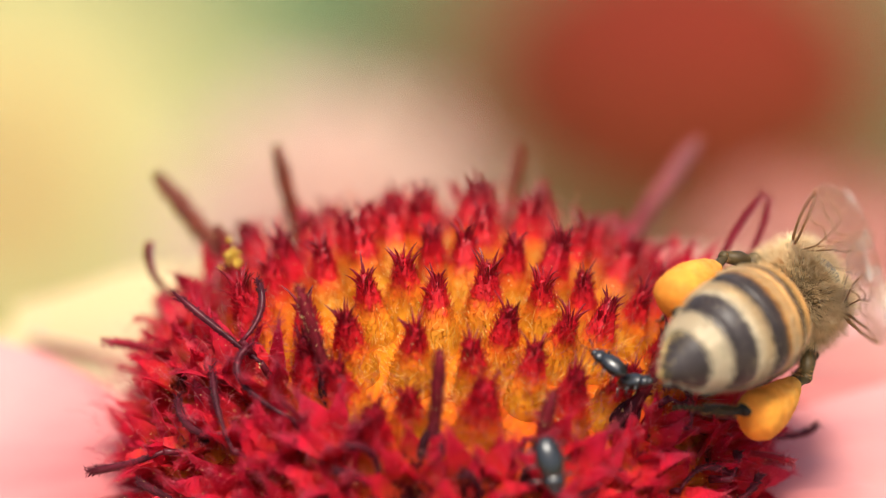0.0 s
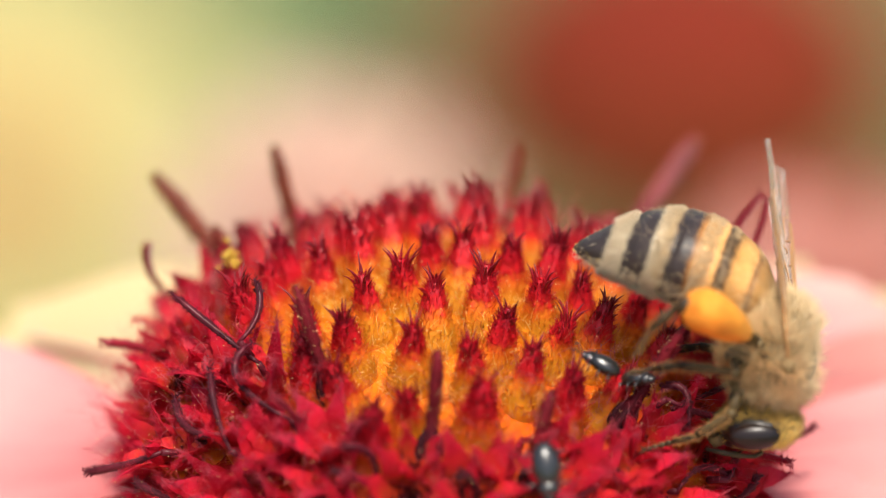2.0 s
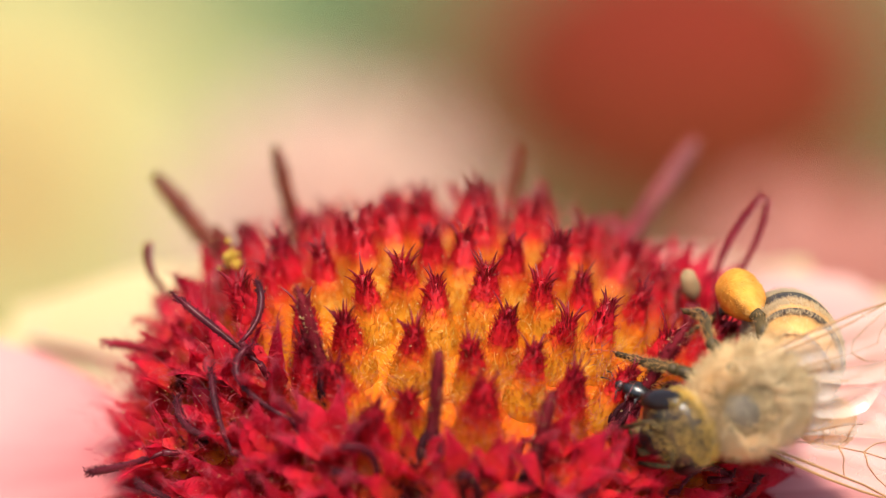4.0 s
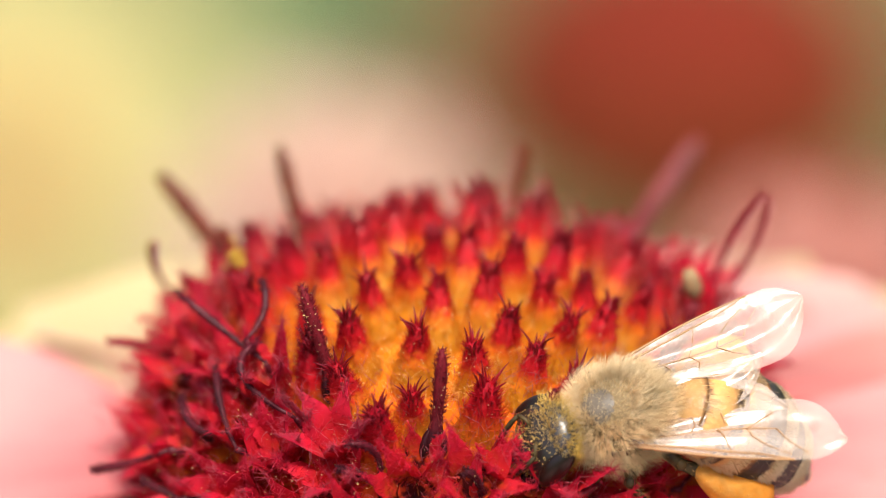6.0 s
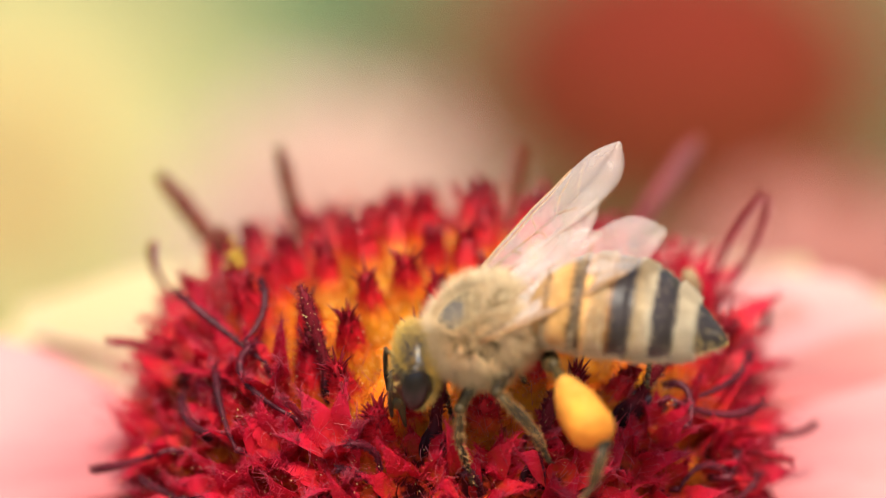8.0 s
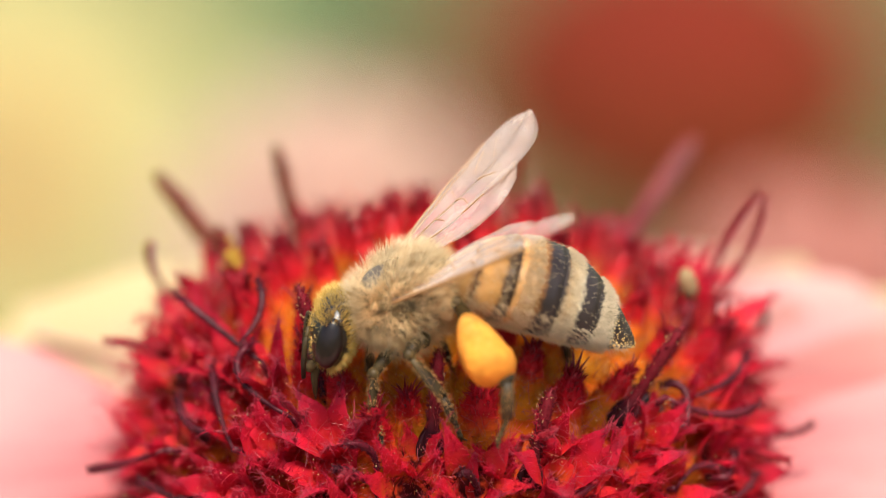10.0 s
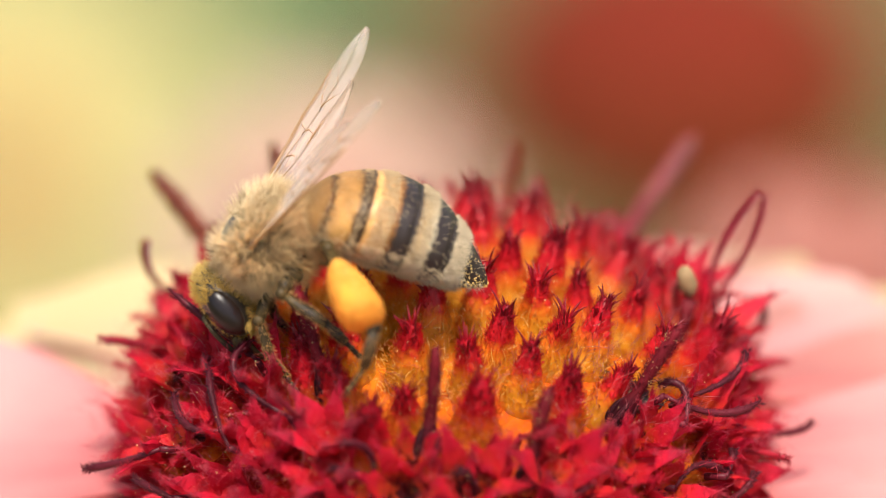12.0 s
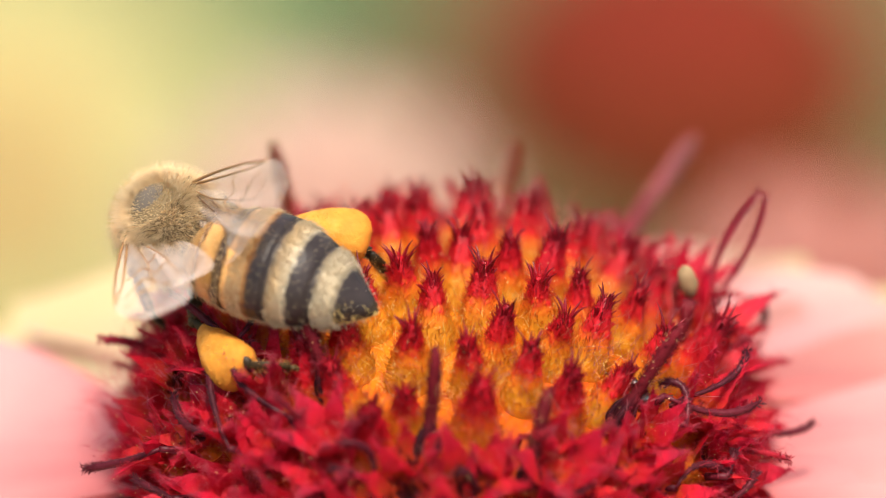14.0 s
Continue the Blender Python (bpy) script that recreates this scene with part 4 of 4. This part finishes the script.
        vein([(0.02, 0.15), (0.15, 0.5), (0.3, 0.85), (0.42, 1.0), (0.55, 1.15), (0.68, 1.2)], 0.045)
        vein([(0.02, 0.2), (0.15, 0.75), (0.3, 1.4), (0.42, 1.9), (0.5, 2.1)], 0.045)
        vein([(0.42, 1.0), (0.45, 1.35), (0.43, 1.65), (0.46, 2.0)], 0.035)
        vein([(0.42, 1.0), (0.46, 0.6), (0.5, 0.05)], 0.035)
        vein([(0.55, 1.15), (0.58, 0.75), (0.66, 0.4), (0.76, 0.1)], 0.035)
        vein([(0.55, 1.15), (0.6, 1.6), (0.66, 1.9)], 0.035)
        vein([(0.68, 1.2), (0.72, 0.8), (0.84, 0.2)], 0.03)
        vein([(0.3, 0.85), (0.32, 1.1), (0.3, 1.4)], 0.035)
        g = Geo()
        g.ball((0, 0, 0), (0.32, 0.3, 0.26), 8, 12)
        part("wing_root", g, M_SKIN, fore)
        wings[s] = fore
    # legs

    def leg_hairs(g, a, b, w, n, long):
        a, b = Vector(a), Vector(b)
        for i in range(n):
            d = (b - a).normalized()
            o = Vector((r.uniform(-1, 1), r.uniform(-1, 1), r.uniform(-1, 1))).normalized()
            o = (o - d * o.dot(d)).normalized()
            g.hair(a.lerp(b, r.random()) + o * w * 0.8, o + d * r.uniform(0.2, 1.0), r.uniform(0.5, 1.2) * long, 0.009)

    hind = {}
    for s in (1, -1):
        for kind in ("fore_leg", "middle_leg", "hind_leg"):
            if kind == "hind_leg":
                hip = Vector((HIP[0], HIP[1] * s, HIP[2]))
                knee, ankle, heel, toe = [Vector(p) for p in ((-0.5, 1.1 * s, -0.2), (-3.2, 2.1 * s, -3.0), (-2.9, 1.8 * s, -4.4), (-2.3, 1.6 * s, -5.3))]
                wide = (0.28, 0.4, 0.27)
            elif kind == "middle_leg":
                hip = Vector((0.0, 1.1 * s, -1.25))
                knee, ankle, heel, toe = [Vector(p) for p in ((0.5, 1.0 * s, 0.1), (0.15, 1.5 * s, -1.85), (0.3, 1.4 * s, -2.9), (0.45, 1.3 * s, -3.7))]
                wide = (0.27, 0.25, 0.22)
            else:
                hip = Vector((1.0, 0.8 * s, -1.2))
                knee, ankle, heel, toe = [Vector(p) for p in ((1.1, 0.8 * s, -0.2), (1.9, 1.0 * s, -1.5), (2.1, 1.0 * s, -2.4), (2.4, 1.0 * s, -3.4))]
                wide = (0.24, 0.22, 0.18)
            g = Geo()
            g.ball((0, 0, 0), (0.34, 0.34, 0.42), 8, 12)
            g.tube([(0, 0, 0), knee * 0.5 + Vector((0, 0, 0.06)), knee], [wide[0] * 0.8, wide[0] * 1.1, wide[0] * 0.75], 10)
            f = Geo()
            leg_hairs(f, (0, 0, 0), knee, wide[0], 120, 0.15)
            leg = part(kind, g, M_LEG, bee, "", Matrix.Translation(hip * MM))
            g = Geo()
            g.ball(knee, (0.24, 0.24, 0.24), 6, 10)
            g.tube([knee, knee.lerp(ankle, 0.3), knee.lerp(ankle, 0.7), ankle], [wide[1] * 0.5, wide[1] * 0.8, wide[1], wide[1] * 0.8], 10, flat=0.6)
            leg_hairs(f, knee, ankle, wide[1], 190, 0.19)
            part("shin", g, M_LEG, leg)
            g = Geo()
            g.tube([ankle, ankle.lerp(heel, 0.5), heel], [wide[2] * 0.7, wide[2], wide[2] * 0.8], 10, flat=0.5)
            leg_hairs(f, ankle, heel, wide[2], 150, 0.13)
            leg_hairs(f, heel, toe, 0.1, 50, 0.12)
            for i in range(4):
                a, b = heel.lerp(toe, i / 4), heel.lerp(toe, (i + 0.9) / 4)
                g.tube([a, a.lerp(b, 0.8), b], [0.08, 0.12, 0.07], 8)
            g.tube([toe, toe + Vector((-0.15, 0.1, -0.2))], [0.05, 0.015], 6)
            g.tube([toe, toe + Vector((0.1, -0.1, -0.22))], [0.05, 0.015], 6)
            part("foot", g, M_LEG, leg)
            part("leg_fur", f, M_LEG_FUR, leg, "golden leg hairs")
            if kind == "hind_leg":
                g = Geo()
                d = (ankle - knee).normalized()
                turn = d.to_track_quat("Z", "Y").to_matrix()
                wide_at = [(0.0, 0.12), (0.05, 0.36), (0.14, 0.56), (0.28, 0.76), (0.45, 0.92), (0.62, 1.04), (0.76, 1.08), (0.87, 1.0), (0.94, 0.82), (0.985, 0.5), (1.0, 0.1)]
                rows = []
                for f, w in wide_at:     # narrow at the knee, broad and blunt at the ankle, flatter on the shin's side
                    c = knee.lerp(ankle, 0.16 + 0.8 * f) + Vector((0, 0.42 * s * math.sin(math.pi * min(1, f * 0.75)), 0.06))
                    for j in range(30):
                        a = 2 * math.pi * j / 30
                        q = Vector((math.cos(a), math.sin(a), 0))
                        k = w * (1 + 0.12 * noise.noise(Vector((q.x * 1.3, q.y * 1.3, f * 3 + 7 * s))) + 0.035 * noise.noise(Vector((q.x * 5, q.y * 5, f * 12))))
                        rows.append(c + turn @ Vector((q.x * k * 0.92, q.y * k * 0.8, 0)))
                n = len(wide_at)
                g.add(rows, [(i * 30 + j, i * 30 + (j + 1) % 30, (i + 1) * 30 + (j + 1) % 30, (i + 1) * 30 + j) for i in range(n - 1) for j in range(30)])
                g.add(rows[:30], [tuple(range(30))[::-1]])
                g.add(rows[-30:], [tuple(range(30))])
                for i in range(500):     # crumbs of pollen on its skin
                    k = r.randrange(30, len(rows) - 62)
                    q = rows[k].lerp(rows[k + 31], r.random()).lerp(rows[k + 30], r.random() * 0.5)
                    g.ball(q, [r.uniform(0.012, 0.034)] * 3, 3, 5)
                part("pollen_load", g, M_BASKET, leg, "lumpy orange pollen load")
                hind[s] = leg
    return bee, head, abdomen, wings, hind


HEAD_JOINT, HEAD_AT = (1.6, 0, -0.1), (1.15, 0, -0.55)
ABDOMEN_JOINT, WING_JOINT, HIP = (-1.7, 0, 0.1), (0.35, 1.5, 0.75), (-1.0, 0.9, -1.3)
bee, bee_head, bee_abdomen, bee_wings, bee_hind_legs = build_bee()


# ---- small beetles ----
def build_beetle():
    b = new("small_beetle")
    tagged(b, "tiny glossy black beetle among the florets", "beetle", "beetles on the flower")
    g = Geo()
    g.ball((0.0, 0, 0.35), (0.92, 0.56, 0.46), 12, 18)
    part("body", g, M_BEETLE, b)
    g = Geo()
    g.ball((0.88, 0, 0.32), (0.38, 0.44, 0.32), 10, 14)
    g.ball((1.22, 0, 0.28), (0.22, 0.26, 0.2), 8, 12)
    part("head", g, M_BEETLE, b)
    for s in (1, -1):
        for k in (-0.5, 0.1, 0.7):
            g = Geo()
            g.tube([(k, 0.3 * s, 0.2), (k + 0.05, 0.8 * s, 0.35), (k - 0.05, 1.0 * s, -0.1)], [0.06, 0.06, 0.03], 6)
            part("leg", g, M_BEETLE, b)
        g = Geo()
        g.tube([(1.45, 0.1 * s, 0.35), (1.75, 0.35 * s, 0.5), (2.0, 0.4 * s, 0.45)], [0.03, 0.03, 0.05], 6)
        part("antenna", g, M_BEETLE, b)
    return b


beetle_a = build_beetle()
beetle_b = copy_thing(beetle_a, Matrix.Identity(4))
beetle_c = copy_thing(beetle_a, Matrix.Identity(4))
beetle_a.scale, beetle_b.scale, beetle_c.scale = [(k, k, k) for k in (0.68, 0.66, 0.95)]

# ---- what moves ----
BEE_ROWS = [
    (0, 13.23, -1.60, 7.55, 45.6, 16.4, 74.0),
    (0.5, 13.85, -3.54, 7.44, 37.9, 41.2, 45.2),
    (1, 14.76, -2.30, 6.46, 52.7, 23.3, 66.2),
    (1.5, 13.69, -5.54, 6.99, 48.4, 44.7, 46.3),
    (2, 12.33, -5.32, 7.21, -76.0, 69.1, -85.2),
    (2.5, 12.39, -6.60, 6.72, -80.1, 48.3, -109.5),
    (3, 12.15, -7.55, 5.86, -77.8, 40.9, -136.6),
    (3.2, 11.85, -7.51, 6.20, -78.9, 36.1, -144.1),
    (5.3, 10.19, -6.64, 6.00, -52.5, -13.8, -177.1),
    (5.5, 8.80, -7.62, 5.61, -47.5, -9.4, -175.0),
    (6, 6.49, -8.29, 6.00, -30.2, 18.4, -168.7),
    (6.5, 6.42, -8.68, 6.97, -38.2, 20.4, -165.2),
    (7, 7.70, -6.92, 7.55, -39.5, -18.2, -169.5),
    (7.5, 3.55, -10.74, 11.59, 15.9, -6.1, -184.2),
    (8, 1.50, -9.35, 10.19, -10.9, 30.6, -174.9),
    (8.2, 1.20, -9.29, 10.24, -8.1, 35.2, -178.0),
    (10.3, -1.40, -6.84, 10.19, 2.6, 29.0, -177.4),
    (10.5, -1.31, -6.92, 10.18, -9.8, 30.6, -185.8),
    (11, -1.85, -9.26, 15.09, -1.2, -12.7, 143.2),
    (11.5, -5.40, -3.72, 12.09, -12.6, 14.9, 168.5),
    (12, -6.19, -3.25, 10.58, 3.4, 49.4, -178.9),
    (12.5, -5.98, -3.48, 10.40, 14.3, 50.1, -171.5),
    (13, -6.24, -2.61, 10.03, 7.2, 50.6, -168.0),
    (13.5, -7.75, -1.17, 10.53, -28.6, 3.0, 154.2),
    (14, -9.85, -0.06, 9.48, -33.9, -8.8, 117.9),
]
HEAD_ROWS = [
    (0, 0.0, 0.0, 0.0),
    (0.5, -0.0, -12.7, -7.4),
    (1, 0.0, 0.0, 0.0),
    (1.5, -0.0, -22.1, -8.6),
    (2, -0.0, 0.5, 7.1),
    (2.5, -0.0, -23.6, -3.4),
    (3, -0.0, -40.6, 8.2),
    (3.2, -0.0, -43.9, 12.1),
    (5.3, 0.0, 5.3, 4.6),
    (5.5, 0.0, 11.1, 12.6),
    (6, -0.0, -49.9, -1.0),
    (6.5, 0.0, -37.3, -17.5),
    (7, 0.0, -44.2, -34.1),
    (7.5, 0.0, 11.0, -12.7),
    (8, 0.0, -33.2, -6.1),
    (8.2, 0.0, -31.2, -5.3),
    (10.3, 0.0, -40.9, -3.3),
    (10.5, 0.0, -37.6, 7.5),
    (11, 0.0, -17.5, -13.2),
    (11.5, 0.0, -21.3, 4.9),
    (12, 0.0, -14.0, 11.3),
    (12.5, 0.0, -16.8, 30.1),
    (13, 0.0, -18.5, 23.3),
    (13.5, -0.0, 15.5, -22.0),
    (14, 0.0, 39.1, 11.9),
]
ABDOMEN_ROWS = [
    (0, 5.7, -23.4, -5.6),
    (0.5, -1.6, -22.6, 21.6),
    (1, -3.5, -40.0, -20.5),
    (1.5, -7.7, -31.3, 5.4),
    (2, 0.1, -70.1, 9.4),
    (2.5, 1.8, -61.9, 10.6),
    (3, -0.5, -78.4, 1.2),
    (3.2, -0.5, -82.7, -0.2),
    (5.3, 0.7, -60.8, 18.0),
    (5.5, 0.7, -50.2, 13.8),
    (6, 10.7, -50.8, -25.1),
    (6.5, 16.2, -36.6, -31.4),
    (7, 1.3, -17.2, -24.2),
    (7.5, -0.3, -40.9, -15.3),
    (8, 5.8, -31.0, -22.3),
    (8.2, 5.8, -34.5, -17.4),
    (10.3, 9.8, -49.5, 1.0),
    (10.5, 9.8, -39.6, -7.1),
    (11, 5.2, -21.9, 10.9),
    (11.5, 1.5, -38.7, -19.8),
    (12, 3.6, -70.4, 3.9),
    (12.5, 2.6, -59.7, 0.8),
    (13, 2.3, -48.6, 4.1),
    (13.5, 1.7, -16.9, 11.9),
    (14, 0.6, -16.3, 32.3),
]
WING_A_ROWS = [
    (0, -6.6, 25.5, 32.3),
    (0.5, 1.2, -15.6, 17.1),
    (1, -16.5, 15.4, 15.4),
    (1.5, -3.2, -7.9, 19.7),
    (2, -15.8, -23.5, -10.7),
    (2.5, -6.7, -16.2, 14.7),
    (3, -23.6, -40.2, -4.7),
    (3.2, -26.3, -40.8, -2.3),
    (5.3, 9.6, -3.2, 7.8),
    (5.5, 7.2, -13.3, 18.6),
    (6, -12.1, -24.4, 10.0),
    (6.5, -55.3, -17.5, 29.0),
    (7, -54.0, 11.1, 20.6),
    (7.5, -32.4, 15.1, 34.9),
    (8, -20.2, -10.4, 32.7),
    (8.2, -16.0, -16.7, 22.3),
    (10.3, -5.4, -12.4, 12.1),
    (10.5, -24.1, -1.6, 31.8),
    (11, -55.5, 36.7, 27.7),
    (11.5, -17.9, -0.2, 34.3),
    (12, -11.9, -11.7, 22.2),
    (12.5, -8.8, -11.8, 14.5),
    (13, -6.5, -7.7, 9.2),
    (13.5, 8.3, 1.3, 22.5),
    (14, 12.1, 1.0, 10.8),
]
WING_B_ROWS = [
    (0, 32.1, 29.7, -24.2),
    (0.5, -13.0, -28.0, -5.7),
    (1, -7.8, 5.0, -31.5),
    (1.5, 7.7, -3.9, -8.3),
    (2, 8.4, -18.8, -34.2),
    (2.5, 21.8, -6.1, -30.1),
    (3, 12.8, -14.5, -30.6),
    (3.2, 16.6, -19.0, -36.5),
    (5.3, 9.0, -14.0, -15.7),
    (5.5, 0.3, -0.8, -9.8),
    (6, 6.2, -19.4, -25.8),
    (6.5, 31.6, -1.1, -26.8),
    (7, 10.9, 22.4, -43.7),
    (7.5, -9.3, 13.4, -8.7),
    (8, 14.5, -9.3, -7.6),
    (8.2, 18.3, -14.4, -1.7),
    (10.3, 4.5, -4.8, 4.0),
    (10.5, 11.5, -1.8, -3.2),
    (11, 2.9, 11.7, -2.8),
    (11.5, 3.3, 2.8, -5.7),
    (12, 8.1, -9.2, 0.8),
    (12.5, 3.0, -6.7, -9.2),
    (13, 9.6, -8.0, -12.5),
    (13.5, 9.2, 6.1, -12.7),
    (14, -22.9, 1.4, 2.7),
]
LEG_A_ROWS = [
    (0, -0.82, 1.94, -0.39, -30.3, 24.4, 1.1),
    (0.5, -1.01, 0.88, -1.35, -2.1, 1.8, 7.4),
    (1, -1.50, 2.68, -1.78, -21.0, 24.3, 2.5),
    (1.5, -1.14, 1.02, -1.39, 4.5, 5.8, 2.9),
    (2, -1.00, 0.90, -1.30, 0.0, 0.0, 0.0),
    (2.5, -1.00, 0.90, -1.30, 0.0, 0.0, 0.0),
    (3, -1.00, 0.90, -1.30, 0.0, 0.0, 0.0),
    (3.2, -1.00, 0.90, -1.30, 0.0, 0.0, 0.0),
    (5.3, -1.00, 0.90, -1.30, 0.0, 0.0, 0.0),
    (5.5, -1.00, 0.90, -1.30, 0.0, 0.0, 0.0),
    (6, -1.00, 0.90, -1.30, 0.0, 0.0, 0.0),
    (6.5, -1.36, 1.23, -1.37, 9.4, -33.5, 2.3),
    (7, -1.34, 0.95, -1.17, 30.3, -8.4, 4.3),
    (7.25, -1.93, 1.04, -1.71, 5.1, -20.1, 50.0),
    (7.5, -2.52, 1.12, -2.24, -21.1, -10.3, 96.4),
    (7.75, -2.06, 1.17, -2.03, 13.2, -38.0, 36.6),
    (8, -1.59, 1.22, -1.82, 56.8, -20.7, -30.9),
    (8.2, -1.59, 1.22, -1.82, 57.1, -13.1, -22.6),
    (10.3, -1.98, 0.02, -0.81, 29.0, -11.5, -31.7),
    (10.5, -1.98, 0.02, -0.81, 25.5, -10.7, -26.2),
    (11, -1.12, -0.16, -0.49, -31.6, -18.3, 10.4),
    (11.25, -1.67, 0.19, -1.09, 14.1, -23.2, -4.9),
    (11.5, -2.22, 0.54, -1.69, 59.2, -16.4, -19.2),
    (12, -1.63, 0.75, -1.46, 49.7, -43.4, -28.9),
    (12.5, -1.64, 0.71, -1.15, 42.5, -45.1, -27.0),
    (13, -1.88, 0.64, -1.16, 40.3, -29.6, -42.5),
    (13.5, -3.29, 0.53, -1.48, 37.7, 28.4, 5.7),
    (14, -1.68, 0.75, -1.92, -42.9, 50.8, -8.8),
]
LEG_B_ROWS = [
    (0, -0.80, -1.74, -0.79, 31.1, 24.3, 1.6),
    (0.5, -1.35, -0.39, -1.26, 17.5, 31.6, 34.7),
    (1, -0.82, -1.04, -0.90, 33.6, 29.7, 11.4),
    (1.5, -0.64, -0.32, 0.27, -1.0, 20.5, 4.4),
    (2, 0.16, -0.88, -0.52, -40.4, -24.6, 0.4),
    (2.25, -0.85, -0.99, -0.90, 14.3, -36.2, -33.0),
    (2.5, -1.85, -1.09, -1.28, 65.9, -19.6, -62.6),
    (3, -1.67, -1.40, -1.56, 63.0, -42.0, -55.9),
    (3.2, -1.67, -1.40, -1.56, 61.0, -47.5, -49.7),
    (4.25, -1.34, -1.19, -1.42, 16.3, -28.8, -10.6),
    (5.3, -1.01, -0.97, -1.28, -7.0, 3.4, 5.0),
    (5.5, -1.01, -0.97, -1.28, -7.0, 3.4, 5.0),
    (6, -1.10, -0.87, -1.30, -0.1, 13.6, -17.4),
    (6.5, -1.29, -0.64, -1.37, 18.7, 18.2, -31.7),
    (7, -1.51, -0.69, -1.21, 6.7, 29.1, -32.5),
    (7.5, -1.11, -0.92, -1.21, -8.5, 14.0, -7.6),
    (8, -1.08, -0.85, -1.39, 10.4, 0.0, -10.2),
    (8.2, -1.08, -0.85, -1.39, 10.4, 0.0, -10.2),
    (10.3, -1.85, -1.22, -1.50, 2.0, -11.6, 11.7),
    (10.5, -1.85, -1.22, -1.50, -3.6, 4.3, -4.9),
    (11, -2.31, -1.79, -1.18, -24.6, 31.8, -10.8),
    (11.5, -2.49, -1.46, -1.60, -7.7, 19.7, -25.2),
    (12, -0.98, -0.88, -1.35, 6.6, -6.5, -0.2),
    (12.5, -1.06, -0.92, -1.28, -2.7, 5.3, -3.2),
    (13, -1.31, -0.95, -1.38, 1.7, 10.1, -13.0),
    (13.5, -0.98, -0.85, -1.32, 6.1, -3.4, -2.8),
    (14, -1.38, -1.62, -1.58, -13.7, 5.1, 13.6),
]
BEETLE_A_ROWS = [
    (0, 6.26, -5.97, 6.74, 0, -25, 150),
    (1.5, 6.07, -5.92, 6.83, 0, -25, 160),
    (2, 6.03, -6.04, 6.81, 0, -25, 165),
    (3, 7.16, -5.85, 5.91, 0, -10, 150),
    (14, 7.27, -3.15, 4.28, 0, -10, 150),
]
BEETLE_B_ROWS = [
    (0, 7.09, -6.1, 6.09, 0, -20, 330),
    (2, 7.29, -5.81, 6.09, 0, -20, 320),
    (3, 7.59, -5.6, 5.53, 0, -20, 320),
    (14, 7.68, -3.54, 3.78, 0, -20, 320),
]
BEETLE_C_ROWS = [
    (0, 3.84, -10.4, 5.42, 0, 58, -62),
    (1.5, 3.90, -10.38, 5.41, 0, 58, -65),
    (2, 3.88, -10.53, 5.27, 0, 58, -76),
    (2.5, 3.93, -10.82, 4.8, 0, 58, -78),
    (3, 3.93, -11.22, 4.0, 0, 58, -80),
    (4, 3.98, -9.64, 2.21, 0, 60, -80),
    (14, 4.06, -9.81, 1.88, 0, 60, -80),
]


def motions():
    walk(bee, [(t, Matrix.Translation(mm(x, y, z)) @ pose(0, 0, 0, a, b, c)) for t, x, y, z, a, b, c in BEE_ROWS])
    for thing, joint, rows in ((bee_head, HEAD_JOINT, HEAD_ROWS), (bee_abdomen, ABDOMEN_JOINT, ABDOMEN_ROWS),
                               (bee_wings[1], WING_JOINT, WING_A_ROWS), (bee_wings[-1], (WING_JOINT[0], -WING_JOINT[1], WING_JOINT[2]), WING_B_ROWS),
                               ):
        walk(thing, [(t, Matrix.Translation(Vector(joint) * MM) @ pose(0, 0, 0, a, b, c)) for t, a, b, c in rows])
    for thing, rows in ((bee_hind_legs[1], LEG_A_ROWS), (bee_hind_legs[-1], LEG_B_ROWS)):
        walk(thing, [(t, Matrix.Translation(Vector((x, y, z)) * MM) @ pose(0, 0, 0, a, b, c)) for t, x, y, z, a, b, c in rows])
    for thing, rows in ((beetle_a, BEETLE_A_ROWS), (beetle_b, BEETLE_B_ROWS), (beetle_c, BEETLE_C_ROWS)):
        walk(thing, [(t, Matrix.Translation(mm(x, y, z)) @ pose(0, 0, 0, a, b, c)) for t, x, y, z, a, b, c in rows])


motions()
